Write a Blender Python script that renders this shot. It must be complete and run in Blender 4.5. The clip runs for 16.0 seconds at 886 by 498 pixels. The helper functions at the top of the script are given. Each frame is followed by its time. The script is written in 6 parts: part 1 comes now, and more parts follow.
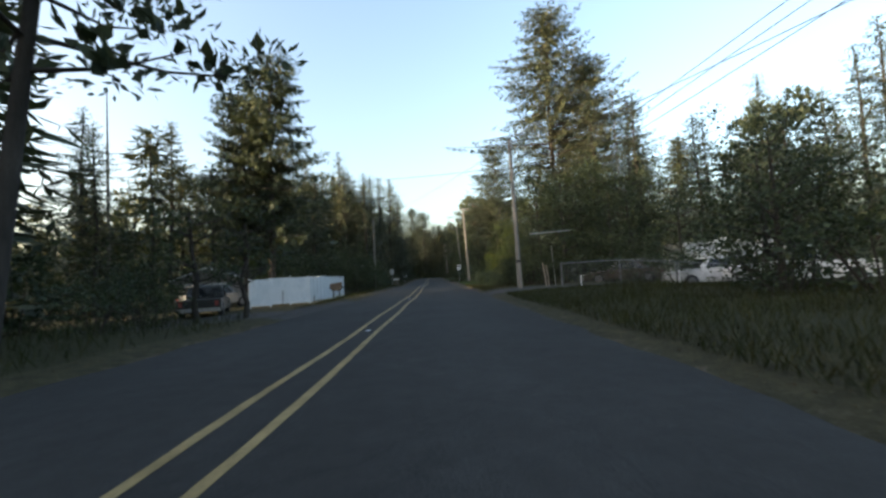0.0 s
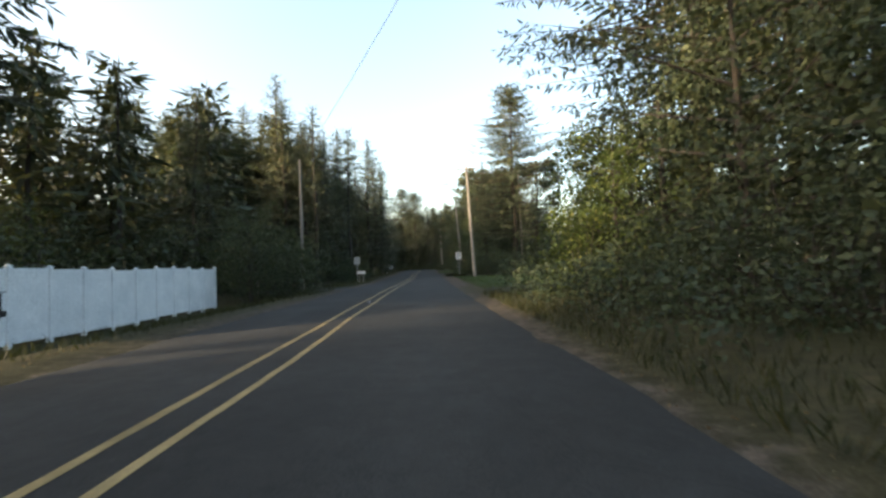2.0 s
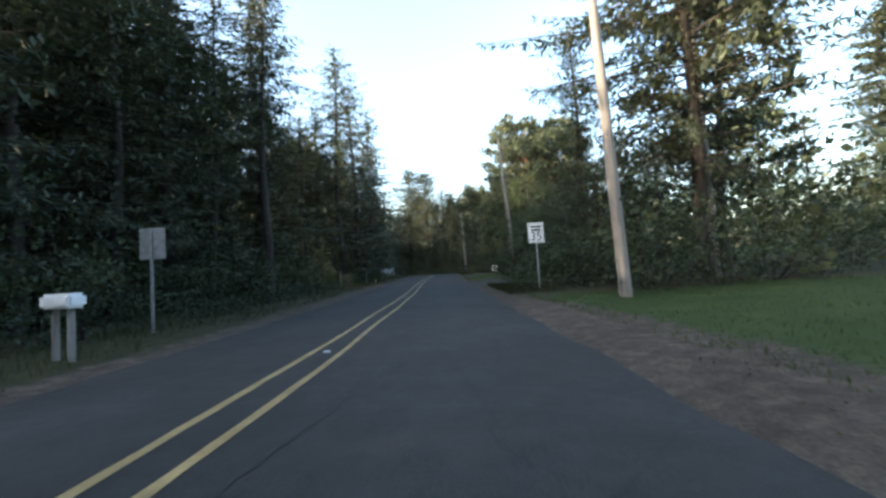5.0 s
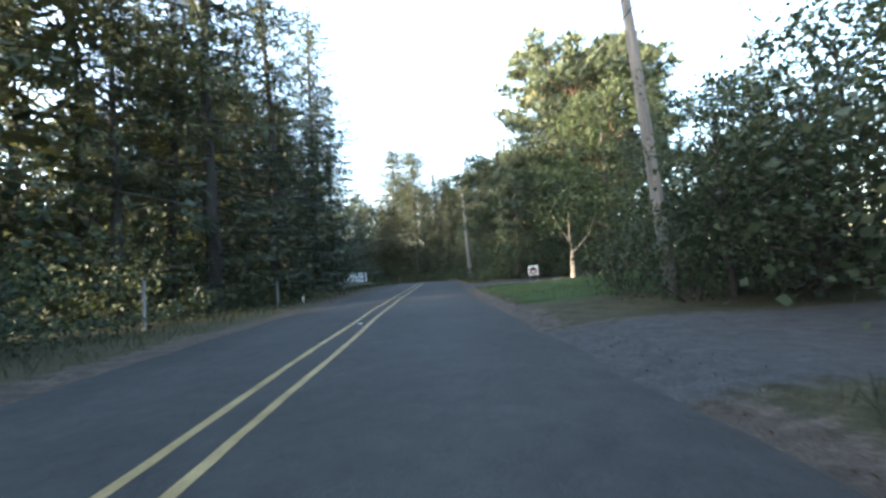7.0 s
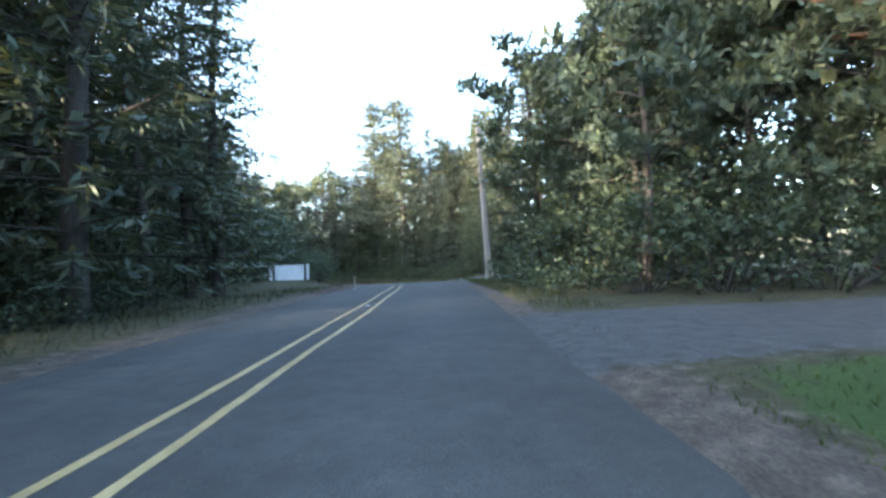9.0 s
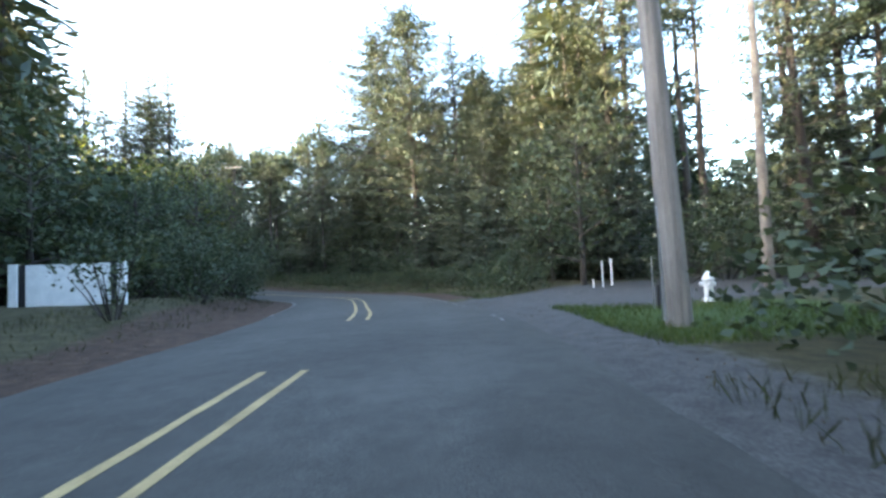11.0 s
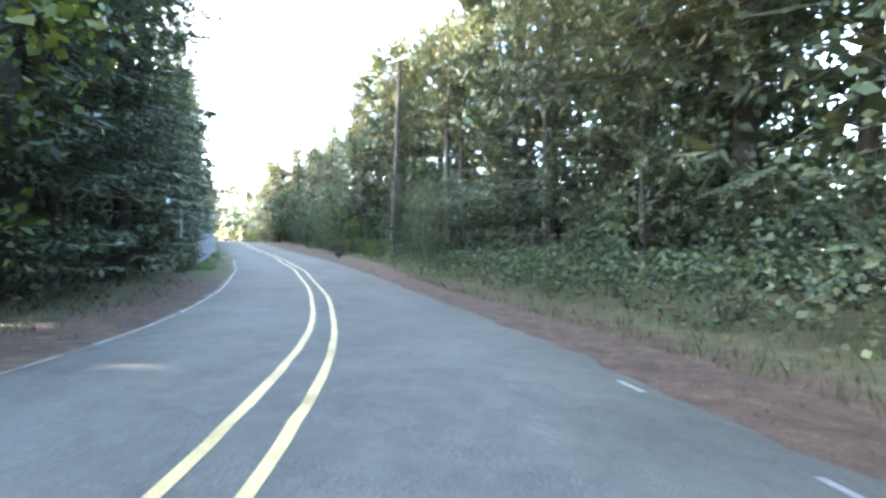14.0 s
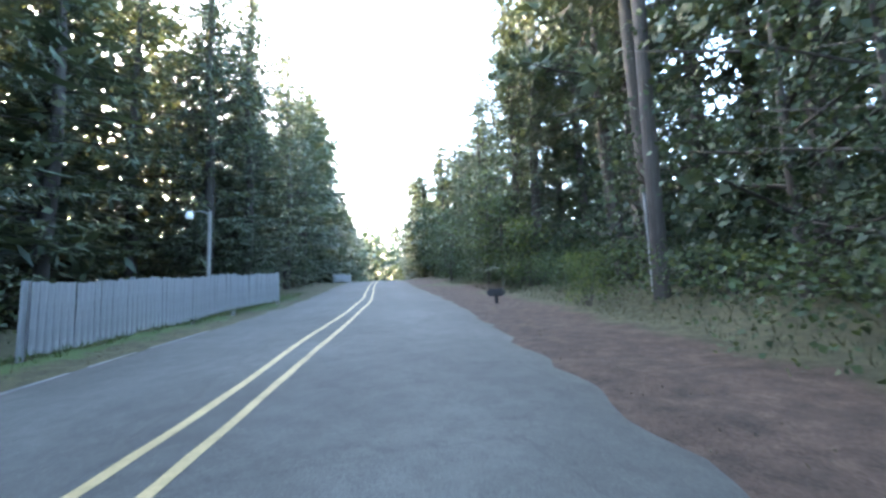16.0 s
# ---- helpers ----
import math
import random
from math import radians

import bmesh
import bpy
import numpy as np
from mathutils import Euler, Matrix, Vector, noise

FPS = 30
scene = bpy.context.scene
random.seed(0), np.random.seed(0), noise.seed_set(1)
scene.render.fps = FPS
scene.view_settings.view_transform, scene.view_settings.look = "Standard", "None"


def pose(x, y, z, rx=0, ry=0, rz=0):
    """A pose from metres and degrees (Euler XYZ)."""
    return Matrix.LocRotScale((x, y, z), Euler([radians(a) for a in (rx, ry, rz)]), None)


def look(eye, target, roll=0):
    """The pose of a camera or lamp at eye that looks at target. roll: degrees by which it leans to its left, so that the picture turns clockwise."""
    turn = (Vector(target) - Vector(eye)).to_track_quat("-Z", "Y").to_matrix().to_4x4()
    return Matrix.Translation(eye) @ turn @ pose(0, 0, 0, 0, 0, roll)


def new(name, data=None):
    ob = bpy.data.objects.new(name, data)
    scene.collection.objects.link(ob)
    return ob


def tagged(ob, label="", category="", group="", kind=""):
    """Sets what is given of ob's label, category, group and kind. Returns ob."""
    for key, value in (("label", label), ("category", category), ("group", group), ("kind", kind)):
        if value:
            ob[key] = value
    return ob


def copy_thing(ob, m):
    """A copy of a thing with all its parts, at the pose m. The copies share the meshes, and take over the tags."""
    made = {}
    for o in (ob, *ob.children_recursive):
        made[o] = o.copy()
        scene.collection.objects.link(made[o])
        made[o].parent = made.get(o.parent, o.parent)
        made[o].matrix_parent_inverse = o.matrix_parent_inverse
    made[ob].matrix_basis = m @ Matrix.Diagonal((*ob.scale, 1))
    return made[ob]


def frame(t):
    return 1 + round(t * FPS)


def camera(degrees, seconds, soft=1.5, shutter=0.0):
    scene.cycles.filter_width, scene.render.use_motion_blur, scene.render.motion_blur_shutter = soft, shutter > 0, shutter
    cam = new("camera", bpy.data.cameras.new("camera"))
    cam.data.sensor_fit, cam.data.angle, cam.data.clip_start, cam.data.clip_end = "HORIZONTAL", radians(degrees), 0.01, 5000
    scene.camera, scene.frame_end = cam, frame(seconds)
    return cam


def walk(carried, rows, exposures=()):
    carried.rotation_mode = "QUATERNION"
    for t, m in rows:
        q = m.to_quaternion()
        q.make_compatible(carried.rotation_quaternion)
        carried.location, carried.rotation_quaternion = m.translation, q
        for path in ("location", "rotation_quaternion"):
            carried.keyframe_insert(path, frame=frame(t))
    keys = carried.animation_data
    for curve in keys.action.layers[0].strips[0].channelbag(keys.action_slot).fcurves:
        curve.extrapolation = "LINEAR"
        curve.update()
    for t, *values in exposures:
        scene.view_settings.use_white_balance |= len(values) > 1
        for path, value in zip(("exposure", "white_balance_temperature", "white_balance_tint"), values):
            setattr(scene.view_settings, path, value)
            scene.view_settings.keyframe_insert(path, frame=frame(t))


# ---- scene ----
cam = camera(94.0, 16.0, soft=2.7, shutter=0.08)
PATH = [
    (0, (0.00, 0.00, 1.06), (0.18, 9.98, 1.70), -3.14),
    (0.5, (0.20, 5.99, 1.10), (0.44, 15.97, 1.67), -2.99),
    (1, (0.34, 11.47, 1.15), (0.63, 21.45, 1.68), -3.26),
    (1.5, (0.52, 16.76, 1.16), (0.84, 26.75, 1.56), -2.80),
    (2, (0.63, 22.17, 1.13), (0.91, 32.16, 1.55), -2.39),
    (2.5, (0.49, 27.68, 1.11), (0.69, 37.67, 1.46), -2.37),
    (3, (0.38, 33.18, 1.10), (0.51, 43.18, 1.40), -2.29),
    (3.5, (0.25, 38.62, 1.10), (0.32, 48.62, 1.52), -2.61),
    (4, (0.18, 43.82, 1.05), (0.20, 53.81, 1.41), -3.03),
    (4.2, (0.17, 45.91, 1.03), (0.10, 55.90, 1.43), -3.35),
    (6.3, (-0.07, 68.67, 0.93), (-0.09, 78.65, 1.58), -3.96),
    (6.5, (-0.11, 70.82, 0.95), (-0.09, 80.80, 1.62), -4.04),
    (7, (-0.22, 76.26, 1.02), (-0.12, 86.24, 1.67), -4.05),
    (7.5, (-0.28, 81.93, 1.11), (-0.09, 91.90, 1.77), -4.07),
    (8, (-0.31, 87.43, 1.18), (-0.14, 97.42, 1.64), -4.05),
    (8.5, (-0.33, 92.64, 1.20), (-0.16, 102.62, 1.86), -4.69),
    (9, (-0.34, 97.24, 1.26), (-0.09, 107.23, 1.76), -2.77),
    (9.2, (-0.33, 99.15, 1.29), (-0.08, 109.13, 1.83), -2.52),
    (11.3, (-0.42, 119.67, 1.57), (-1.06, 129.65, 1.97), -2.08),
    (11.5, (-0.68, 121.72, 1.55), (-1.56, 131.68, 1.81), -1.39),
    (12, (-1.58, 126.91, 1.45), (-3.28, 136.76, 1.70), -1.22),
    (12.5, (-2.98, 132.31, 1.34), (-5.61, 141.95, 1.57), -0.62),
    (13, (-4.79, 137.39, 1.21), (-8.42, 146.70, 1.37), -0.12),
    (13.5, (-7.00, 141.89, 1.08), (-11.62, 150.76, 1.35), 0.23),
    (14, (-9.43, 145.80, 0.99), (-15.08, 154.04, 1.37), 1.01),
    (14.5, (-12.41, 149.47, 0.95), (-19.05, 156.94, 1.39), 1.15),
    (15, (-16.07, 153.17, 1.01), (-23.45, 159.88, 1.74), -0.56),
    (15.5, (-19.96, 156.32, 1.22), (-27.88, 162.31, 2.34), -2.05),
    (16, (-23.98, 159.01, 1.53), (-32.28, 164.46, 2.71), -2.32),
]
EXPOSURES = [(0, 2.3, 6500, 10), (1.5, 2.6, 7000, 10), (2.5, 2.75, 6800, 10), (4, 2.85, 6000, 10), (6.5, 3.75, 6000, 10), (8, 4.55, 5850, 10), (9, 4.65, 5600, 10), (11.5, 4.6, 5900, 10), (13, 5.6, 6150, 10), (14.5, 6.3, 5850, 10), (16, 5.75, 5600, 10)]
walk(cam, [(t, look(eye, target, roll)) for t, eye, target, roll in PATH], EXPOSURES)

# ---- light ----
SUN_AZ, SUN_EL = radians(114), radians(10)      # azimuth counted from +y towards -x
world = bpy.data.worlds.new("sky")
scene.world = world
world.use_nodes = True
sky = world.node_tree.nodes.new("ShaderNodeTexSky")
sky.sky_type, sky.sun_disc = "NISHITA", False
sky.sun_elevation, sky.sun_rotation = SUN_EL, -SUN_AZ
sky.air_density, sky.dust_density, sky.ozone_density = 1.0, 5.0, 1.0
back = world.node_tree.nodes["Background"]
back.inputs["Strength"].default_value = 0.15
world.node_tree.links.new(sky.outputs[0], back.inputs["Color"])
sun = new("sun", bpy.data.lights.new("sun", "SUN"))
sun.data.energy, sun.data.angle, sun.data.color = 2.3, radians(0.6), (1.0, 0.80, 0.55)
sun.matrix_world = look((-math.sin(SUN_AZ) * math.cos(SUN_EL) * 100, math.cos(SUN_AZ) * math.cos(SUN_EL) * 100, math.sin(SUN_EL) * 100), (0, 0, 0))


# ---- materials ----
def nodes_of(name, rough=0.8, metal=0.0, spec=0.3):
    m = bpy.data.materials.new(name)
    m.use_nodes = True
    nt = m.node_tree
    b = nt.nodes["Principled BSDF"]
    b.inputs["Roughness"].default_value = rough
    b.inputs["Metallic"].default_value = metal
    b.inputs["Specular IOR Level"].default_value = spec
    return m, nt, b


def noise_node(nt, scale, detail=4.0, rough=0.6, coords=None):
    n = nt.nodes.new("ShaderNodeTexNoise")
    n.inputs["Scale"].default_value, n.inputs["Detail"].default_value, n.inputs["Roughness"].default_value = scale, detail, rough
    if coords is not None:
        nt.links.new(coords, n.inputs["Vector"])
    return n


def ramp_node(nt, src, stops):
    r = nt.nodes.new("ShaderNodeValToRGB")
    e = r.color_ramp.elements
    while len(e) < len(stops):
        e.new(0.5)
    for el, (pos, col) in zip(e, stops):
        el.position, el.color = pos, (*col, 1)
    nt.links.new(src, r.inputs["Fac"])
    return r


def mix_node(nt, fac, a, b, kind="MIX"):
    n = nt.nodes.new("ShaderNodeMix")
    n.data_type, n.blend_type = "RGBA", kind
    for sock, val in ((n.inputs["Factor"], fac), (n.inputs["A"], a), (n.inputs["B"], b)):
        if hasattr(val, "is_linked"):
            nt.links.new(val, sock)
        elif isinstance(val, tuple):
            sock.default_value = (*val, 1)
        else:
            sock.default_value = val
    return n.outputs["Result"]


def bump_on(nt, b, src, strength, dist=0.02):
    n = nt.nodes.new("ShaderNodeBump")
    n.inputs["Strength"].default_value, n.inputs["Distance"].default_value = strength, dist
    nt.links.new(src, n.inputs["Height"])
    nt.links.new(n.outputs["Normal"], b.inputs["Normal"])


def surface(name, dark, light, scale=6.0, rough=0.8, metal=0.0, spec=0.3, bump=0.2, fine=60.0, stretch=None):
    """A weathered surface: broad stains and a fine grain between two tones."""
    m, nt, b = nodes_of(name, rough, metal, spec)
    co = nt.nodes.new("ShaderNodeTexCoord").outputs["Object"]
    if stretch:
        mp = nt.nodes.new("ShaderNodeMapping")
        mp.inputs["Scale"].default_value = stretch
        nt.links.new(co, mp.inputs["Vector"])
        co = mp.outputs["Vector"]
    big = noise_node(nt, scale, 5, 0.6, co)
    fin = noise_node(nt, fine, 3, 0.6, co)
    r = ramp_node(nt, big.outputs["Fac"], [(0.3, dark), (0.7, light)])
    g = ramp_node(nt, fin.outputs["Fac"], [(0.3, (0.75, 0.75, 0.75)), (0.7, (1.1, 1.1, 1.1))])
    nt.links.new(mix_node(nt, 1.0, r.outputs["Color"], g.outputs["Color"], "MULTIPLY"), b.inputs["Base Color"])
    bump_on(nt, b, fin.outputs["Fac"], bump, 0.01)
    return m


def foliage(name, dark, light, warm, gloss=0.25, through_light=0.35):
    """Leaves: tone varies by tree and by leaf, and some light comes through."""
    m, nt, b = nodes_of(name, 0.55, 0, gloss)
    geo = nt.nodes.new("ShaderNodeNewGeometry")
    info = nt.nodes.new("ShaderNodeObjectInfo")
    co = nt.nodes.new("ShaderNodeTexCoord").outputs["Object"]
    n = noise_node(nt, 0.7, 3, 0.6, co)
    r1 = ramp_node(nt, geo.outputs["Random Per Island"], [(0.0, dark), (0.75, light), (1.0, warm)])
    r2 = ramp_node(nt, info.outputs["Random"], [(0.0, (0.75, 0.8, 0.8)), (1.0, (1.2, 1.15, 1.0))])
    r3 = ramp_node(nt, n.outputs["Fac"], [(0.3, (0.65, 0.7, 0.7)), (0.7, (1.2, 1.2, 1.1))])
    c = mix_node(nt, 1.0, mix_node(nt, 1.0, r1.outputs["Color"], r2.outputs["Color"], "MULTIPLY"), r3.outputs["Color"], "MULTIPLY")
    nt.links.new(c, b.inputs["Base Color"])
    tr = nt.nodes.new("ShaderNodeBsdfTranslucent")
    nt.links.new(mix_node(nt, 1.0, c, (1.5, 1.35, 0.7), "MULTIPLY"), tr.inputs["Color"])
    mx = nt.nodes.new("ShaderNodeMixShader")
    mx.inputs[0].default_value = through_light
    nt.links.new(b.outputs[0], mx.inputs[1])
    nt.links.new(tr.outputs[0], mx.inputs[2])
    nt.links.new(mx.outputs[0], nt.nodes["Material Output"].inputs["Surface"])
    return m


def plain(name, col, rough=0.5, metal=0.0, spec=0.5):
    m, nt, b = nodes_of(name, rough, metal, spec)
    co = nt.nodes.new("ShaderNodeTexCoord").outputs["Object"]
    n = noise_node(nt, 9.0, 5, 0.65, co)
    r = ramp_node(nt, n.outputs["Fac"], [(0.3, tuple(c * 0.82 for c in col)), (0.7, tuple(min(1, c * 1.08) for c in col))])
    nt.links.new(r.outputs["Color"], b.inputs["Base Color"])
    return m


NEEDLE = foliage("spruce needles", (0.038, 0.050, 0.040), (0.072, 0.088, 0.062), (0.104, 0.102, 0.068), 0.2, 0.18)
PINE = foliage("pine needles", (0.032, 0.046, 0.036), (0.062, 0.080, 0.056), (0.088, 0.094, 0.058), 0.2, 0.16)
LEAF = foliage("shrub leaves", (0.028, 0.040, 0.028), (0.055, 0.073, 0.045), (0.080, 0.086, 0.050), 0.15, 0.18)
# the next leaf colour has the gold of low sunlight put into it
SUNLIT_LEAF = foliage("sunlit yellow-green leaves", (0.040, 0.060, 0.020), (0.080, 0.106, 0.032), (0.115, 0.118, 0.042), 0.2, 0.27)
GREY_LEAF = foliage("grey green leaves", (0.026, 0.038, 0.025), (0.052, 0.071, 0.040), (0.072, 0.084, 0.048), 0.12, 0.3)
BARK = surface("grey bark", (0.022, 0.019, 0.017), (0.060, 0.052, 0.044), 3.0, 0.95, bump=0.7, fine=25, stretch=(1, 1, 0.25))
RED_BARK = surface("red pine bark", (0.10, 0.053, 0.036), (0.23, 0.13, 0.085), 3.0, 0.95, bump=0.7, fine=22, stretch=(1, 1, 0.3))
PALE_BARK = surface("pale alder bark", (0.17, 0.14, 0.11), (0.36, 0.30, 0.24), 4.0, 0.9, bump=0.4, fine=30)
POLE_WOOD = surface("weathered pole wood", (0.13, 0.12, 0.11), (0.28, 0.26, 0.235), 2.0, 0.9, bump=0.5, fine=40, stretch=(4, 4, 0.3))
WHITE_VINYL = surface("white vinyl", (0.62, 0.66, 0.68), (0.80, 0.82, 0.83), 1.5, 0.45, bump=0.05, fine=30)
WHITE_PAINT = surface("white painted metal", (0.62, 0.63, 0.63), (0.82, 0.82, 0.80), 3.0, 0.5, bump=0.05)
GREY_BOARD = surface("weathered fence boards", (0.15, 0.15, 0.155), (0.31, 0.31, 0.31), 2.5, 0.9, bump=0.5, fine=30, stretch=(6, 6, 0.4))
OLD_WIRE = surface("dull weathered wire", (0.10, 0.105, 0.11), (0.20, 0.205, 0.21), 8.0, 0.6, 0.6, bump=0.1)
GALV = surface("galvanised steel", (0.25, 0.26, 0.27), (0.42, 0.43, 0.44), 8.0, 0.45, 0.8, bump=0.1)
BLACK = surface("black plastic", (0.012, 0.012, 0.013), (0.03, 0.03, 0.032), 6.0, 0.6)
WIRE = plain("black cable", (0.015, 0.015, 0.016), 0.6)
YELLOW = surface("worn yellow road paint", (0.17, 0.125, 0.05), (0.31, 0.235, 0.105), 2.2, 0.75, bump=0.3, fine=45)
FOG_WHITE = surface("worn white road paint", (0.05, 0.052, 0.052), (0.17, 0.173, 0.17), 2.2, 0.75, bump=0.3, fine=45)
RUBBER = plain("tyre rubber", (0.02, 0.02, 0.021), 0.9)
ALLOY = plain("wheel metal", (0.16, 0.16, 0.165), 0.5, 0.6)
GLASS_DARK = plain("dark car glass", (0.02, 0.024, 0.028), 0.05, 0.0, 0.8)
ROOF = surface("dark roof shingles", (0.06, 0.06, 0.065), (0.13, 0.13, 0.135), 5.0, 0.9)
SIDING = surface("pale house siding", (0.50, 0.53, 0.56), (0.66, 0.68, 0.70), 2.0, 0.7)
TAN_SIDING = surface("grey brown siding", (0.20, 0.19, 0.18), (0.32, 0.30, 0.28), 2.0, 0.8)
RED_PAINT = plain("dull red paint", (0.30, 0.06, 0.05), 0.6)
ROCK = surface("mossy rock", (0.05, 0.05, 0.04), (0.15, 0.14, 0.11), 5.0, 0.95, bump=0.8, fine=20)
TARP = surface("grey car cover", (0.12, 0.13, 0.14), (0.22, 0.23, 0.24), 3.0, 0.8)


def asphalt():
    m, nt, b = nodes_of("asphalt", 0.9, 0, 0.15)
    co = nt.nodes.new("ShaderNodeTexCoord").outputs["Object"]
    big = noise_node(nt, 0.35, 6, 0.65, co)
    mid = noise_node(nt, 3.5, 5, 0.7, co)
    fin = noise_node(nt, 110, 2, 0.6, co)
    c1 = ramp_node(nt, big.outputs["Fac"], [(0.3, (0.0265, 0.027, 0.0262)), (0.55, (0.0335, 0.0345, 0.0332)), (0.75, (0.043, 0.044, 0.0425))])
    c2 = ramp_node(nt, mid.outputs["Fac"], [(0.3, (0.78, 0.78, 0.78)), (0.7, (1.12, 1.12, 1.12))])
    c3 = ramp_node(nt, fin.outputs["Fac"], [(0.35, (0.6, 0.6, 0.6)), (0.65, (1.3, 1.3, 1.3))])
    c = mix_node(nt, 1.0, mix_node(nt, 1.0, c1.outputs["Color"], c2.outputs["Color"], "MULTIPLY"), c3.outputs["Color"], "MULTIPLY")
    # cracks
    vo = nt.nodes.new("ShaderNodeTexVoronoi")
    vo.feature = "DISTANCE_TO_EDGE"
    vo.inputs["Scale"].default_value = 0.28
    wob = mix_node(nt, 0.25, co, noise_node(nt, 1.3, 4, 0.6, co).outputs["Color"])
    nt.links.new(wob, vo.inputs["Vector"])
    cr = ramp_node(nt, vo.outputs["Distance"], [(0.0, (0.85, 0.85, 0.85)), (0.004, (1, 1, 1))])
    # tracks polished by wheels, from the distance to the middle of the road
    at = nt.nodes.new("ShaderNodeAttribute")
    at.attribute_name = "across"
    tk = ramp_node(nt, at.outputs["Fac"], [(0.0, (0.80, 0.74, 0.66)), (0.03, (0.95, 0.95, 0.95)), (0.3, (1.0, 1.0, 1.0)), (0.5, (1.1, 1.1, 1.1)), (0.7, (1.0, 1.0, 1.0)), (0.97, (0.95, 0.94, 0.92)), (1.0, (0.85, 0.75, 0.62))])
    c = mix_node(nt, 1.0, mix_node(nt, 1.0, c, cr.outputs["Color"], "MULTIPLY"), tk.outputs["Color"], "MULTIPLY")
    # the tone gets paler further along the road, by a stored value
    ag = nt.nodes.new("ShaderNodeAttribute")
    ag.attribute_name = "paleness"
    old = ramp_node(nt, ag.outputs["Fac"], [(0.0, (1, 1, 1)), (1.0, (1.60, 1.57, 1.45))])
    c = mix_node(nt, 1.0, c, old.outputs["Color"], "MULTIPLY")
    nt.links.new(c, b.inputs["Base Color"])
    bump_on(nt, b, fin.outputs["Fac"], 0.35, 0.006)
    return m


def earth():
    """Ground: gravel and needles by the road, grass on the lawns, litter under the trees, steered by stored zone values."""
    m, nt, b = nodes_of("ground cover", 0.95, 0, 0.1)
    co = nt.nodes.new("ShaderNodeTexCoord").outputs["Object"]
    a, bb, c = (noise_node(nt, s, 5, 0.65, co) for s in (0.5, 4.0, 45.0))
    grain = ramp_node(nt, c.outputs["Fac"], [(0.3, (0.55, 0.55, 0.55)), (0.7, (1.4, 1.4, 1.4))]).outputs["Color"]

    def tone(src, s):
        return mix_node(nt, 1.0, ramp_node(nt, src.outputs["Fac"], s).outputs["Color"], grain, "MULTIPLY")
    litter = tone(bb, [(0.3, (0.030, 0.030, 0.018)), (0.6, (0.060, 0.055, 0.030)), (0.75, (0.085, 0.065, 0.038))])
    grass = tone(a, [(0.3, (0.026, 0.043, 0.014)), (0.7, (0.048, 0.070, 0.022))])
    meadow = tone(bb, [(0.3, (0.024, 0.028, 0.013)), (0.7, (0.050, 0.046, 0.024))])
    gravel = tone(bb, [(0.3, (0.045, 0.037, 0.029)), (0.55, (0.075, 0.062, 0.049)), (0.75, (0.13, 0.108, 0.083))])
    reddish = tone(bb, [(0.3, (0.030, 0.023, 0.018)), (0.55, (0.056, 0.038, 0.028)), (0.75, (0.085, 0.060, 0.043))])
    drive = tone(bb, [(0.3, (0.044, 0.044, 0.042)), (0.7, (0.074, 0.073, 0.069))])
    col = litter
    for key, tex in (("meadow", meadow), ("lawn", grass), ("gravel", gravel), ("red", reddish), ("drive", drive)):
        at = nt.nodes.new("ShaderNodeAttribute")
        at.attribute_name = key
        ad = nt.nodes.new("ShaderNodeMath")
        ad.operation = "MULTIPLY_ADD"
        nt.links.new(bb.outputs["Fac"], ad.inputs[0])
        ad.inputs[1].default_value = 0.9
        nt.links.new(at.outputs["Fac"], ad.inputs[2])
        f = ramp_node(nt, ad.outputs[0], [(0.80, (0, 0, 0)), (1.0, (1, 1, 1))])
        col = mix_node(nt, f.outputs["Color"], col, tex)
    nt.links.new(col, b.inputs["Base Color"])
    bump_on(nt, b, c.outputs["Fac"], 0.8, 0.03)
    return m


ASPHALT, EARTH = asphalt(), earth()

# ---- the line of the road ----
ROAD = [(-1.5, -60, 0), (-1.5, -30, 0), (-1.5, 0, 0), (-1.36, 15, 0), (-1.35, 26, 0), (-1.5, 31, 0), (-1.8, 47, -0.05), (-1.85, 60, -0.12),
        (-1.9, 74.6, -0.12), (-2.07, 85.7, 0.04), (-2.25, 96, 0.12), (-2.15, 105, 0.28), (-2.2, 115, 0.45), (-2.81, 126.2, 0.41),
        (-3.73, 129.95, 0.30), (-5.09, 135.2, 0.18), (-6.98, 140.05, 0.05), (-9.59, 144.35, -0.08), (-12.35, 147.8, -0.14), (-15.54, 150.8, -0.13),
        (-19.7, 154.0, 0.0), (-24.5, 157.1, 0.33), (-28.07, 159.1, 0.6), (-32, 160.9, 0.9), (-37.05, 163.4, 1.27), (-47.4, 168.5, 2.05),
        (-58, 173.7, 3.0), (-65.8, 177.5, 3.6), (-71, 180, 3.85), (-105, 197, 3.95), (-128, 206, 4.0), (-150, 208, 4.0), (-190, 200, 4.0)]


def spline(points, step=1.0):
    p = np.array(points, float)
    p = np.vstack([2 * p[0] - p[1], p, 2 * p[-1] - p[-2]])
    out = []
    for i in range(1, len(p) - 2):
        n = max(2, int(np.linalg.norm(p[i + 1] - p[i]) / step))
        for k in range(n):
            u = k / n
            out.append(0.5 * (2 * p[i] + (p[i + 1] - p[i - 1]) * u + (2 * p[i - 1] - 5 * p[i] + 4 * p[i + 1] - p[i + 2]) * u ** 2
                              + (3 * p[i] - p[i - 1] - 3 * p[i + 1] + p[i + 2]) * u ** 3))
    out.append(p[-2])
    return np.array(out)


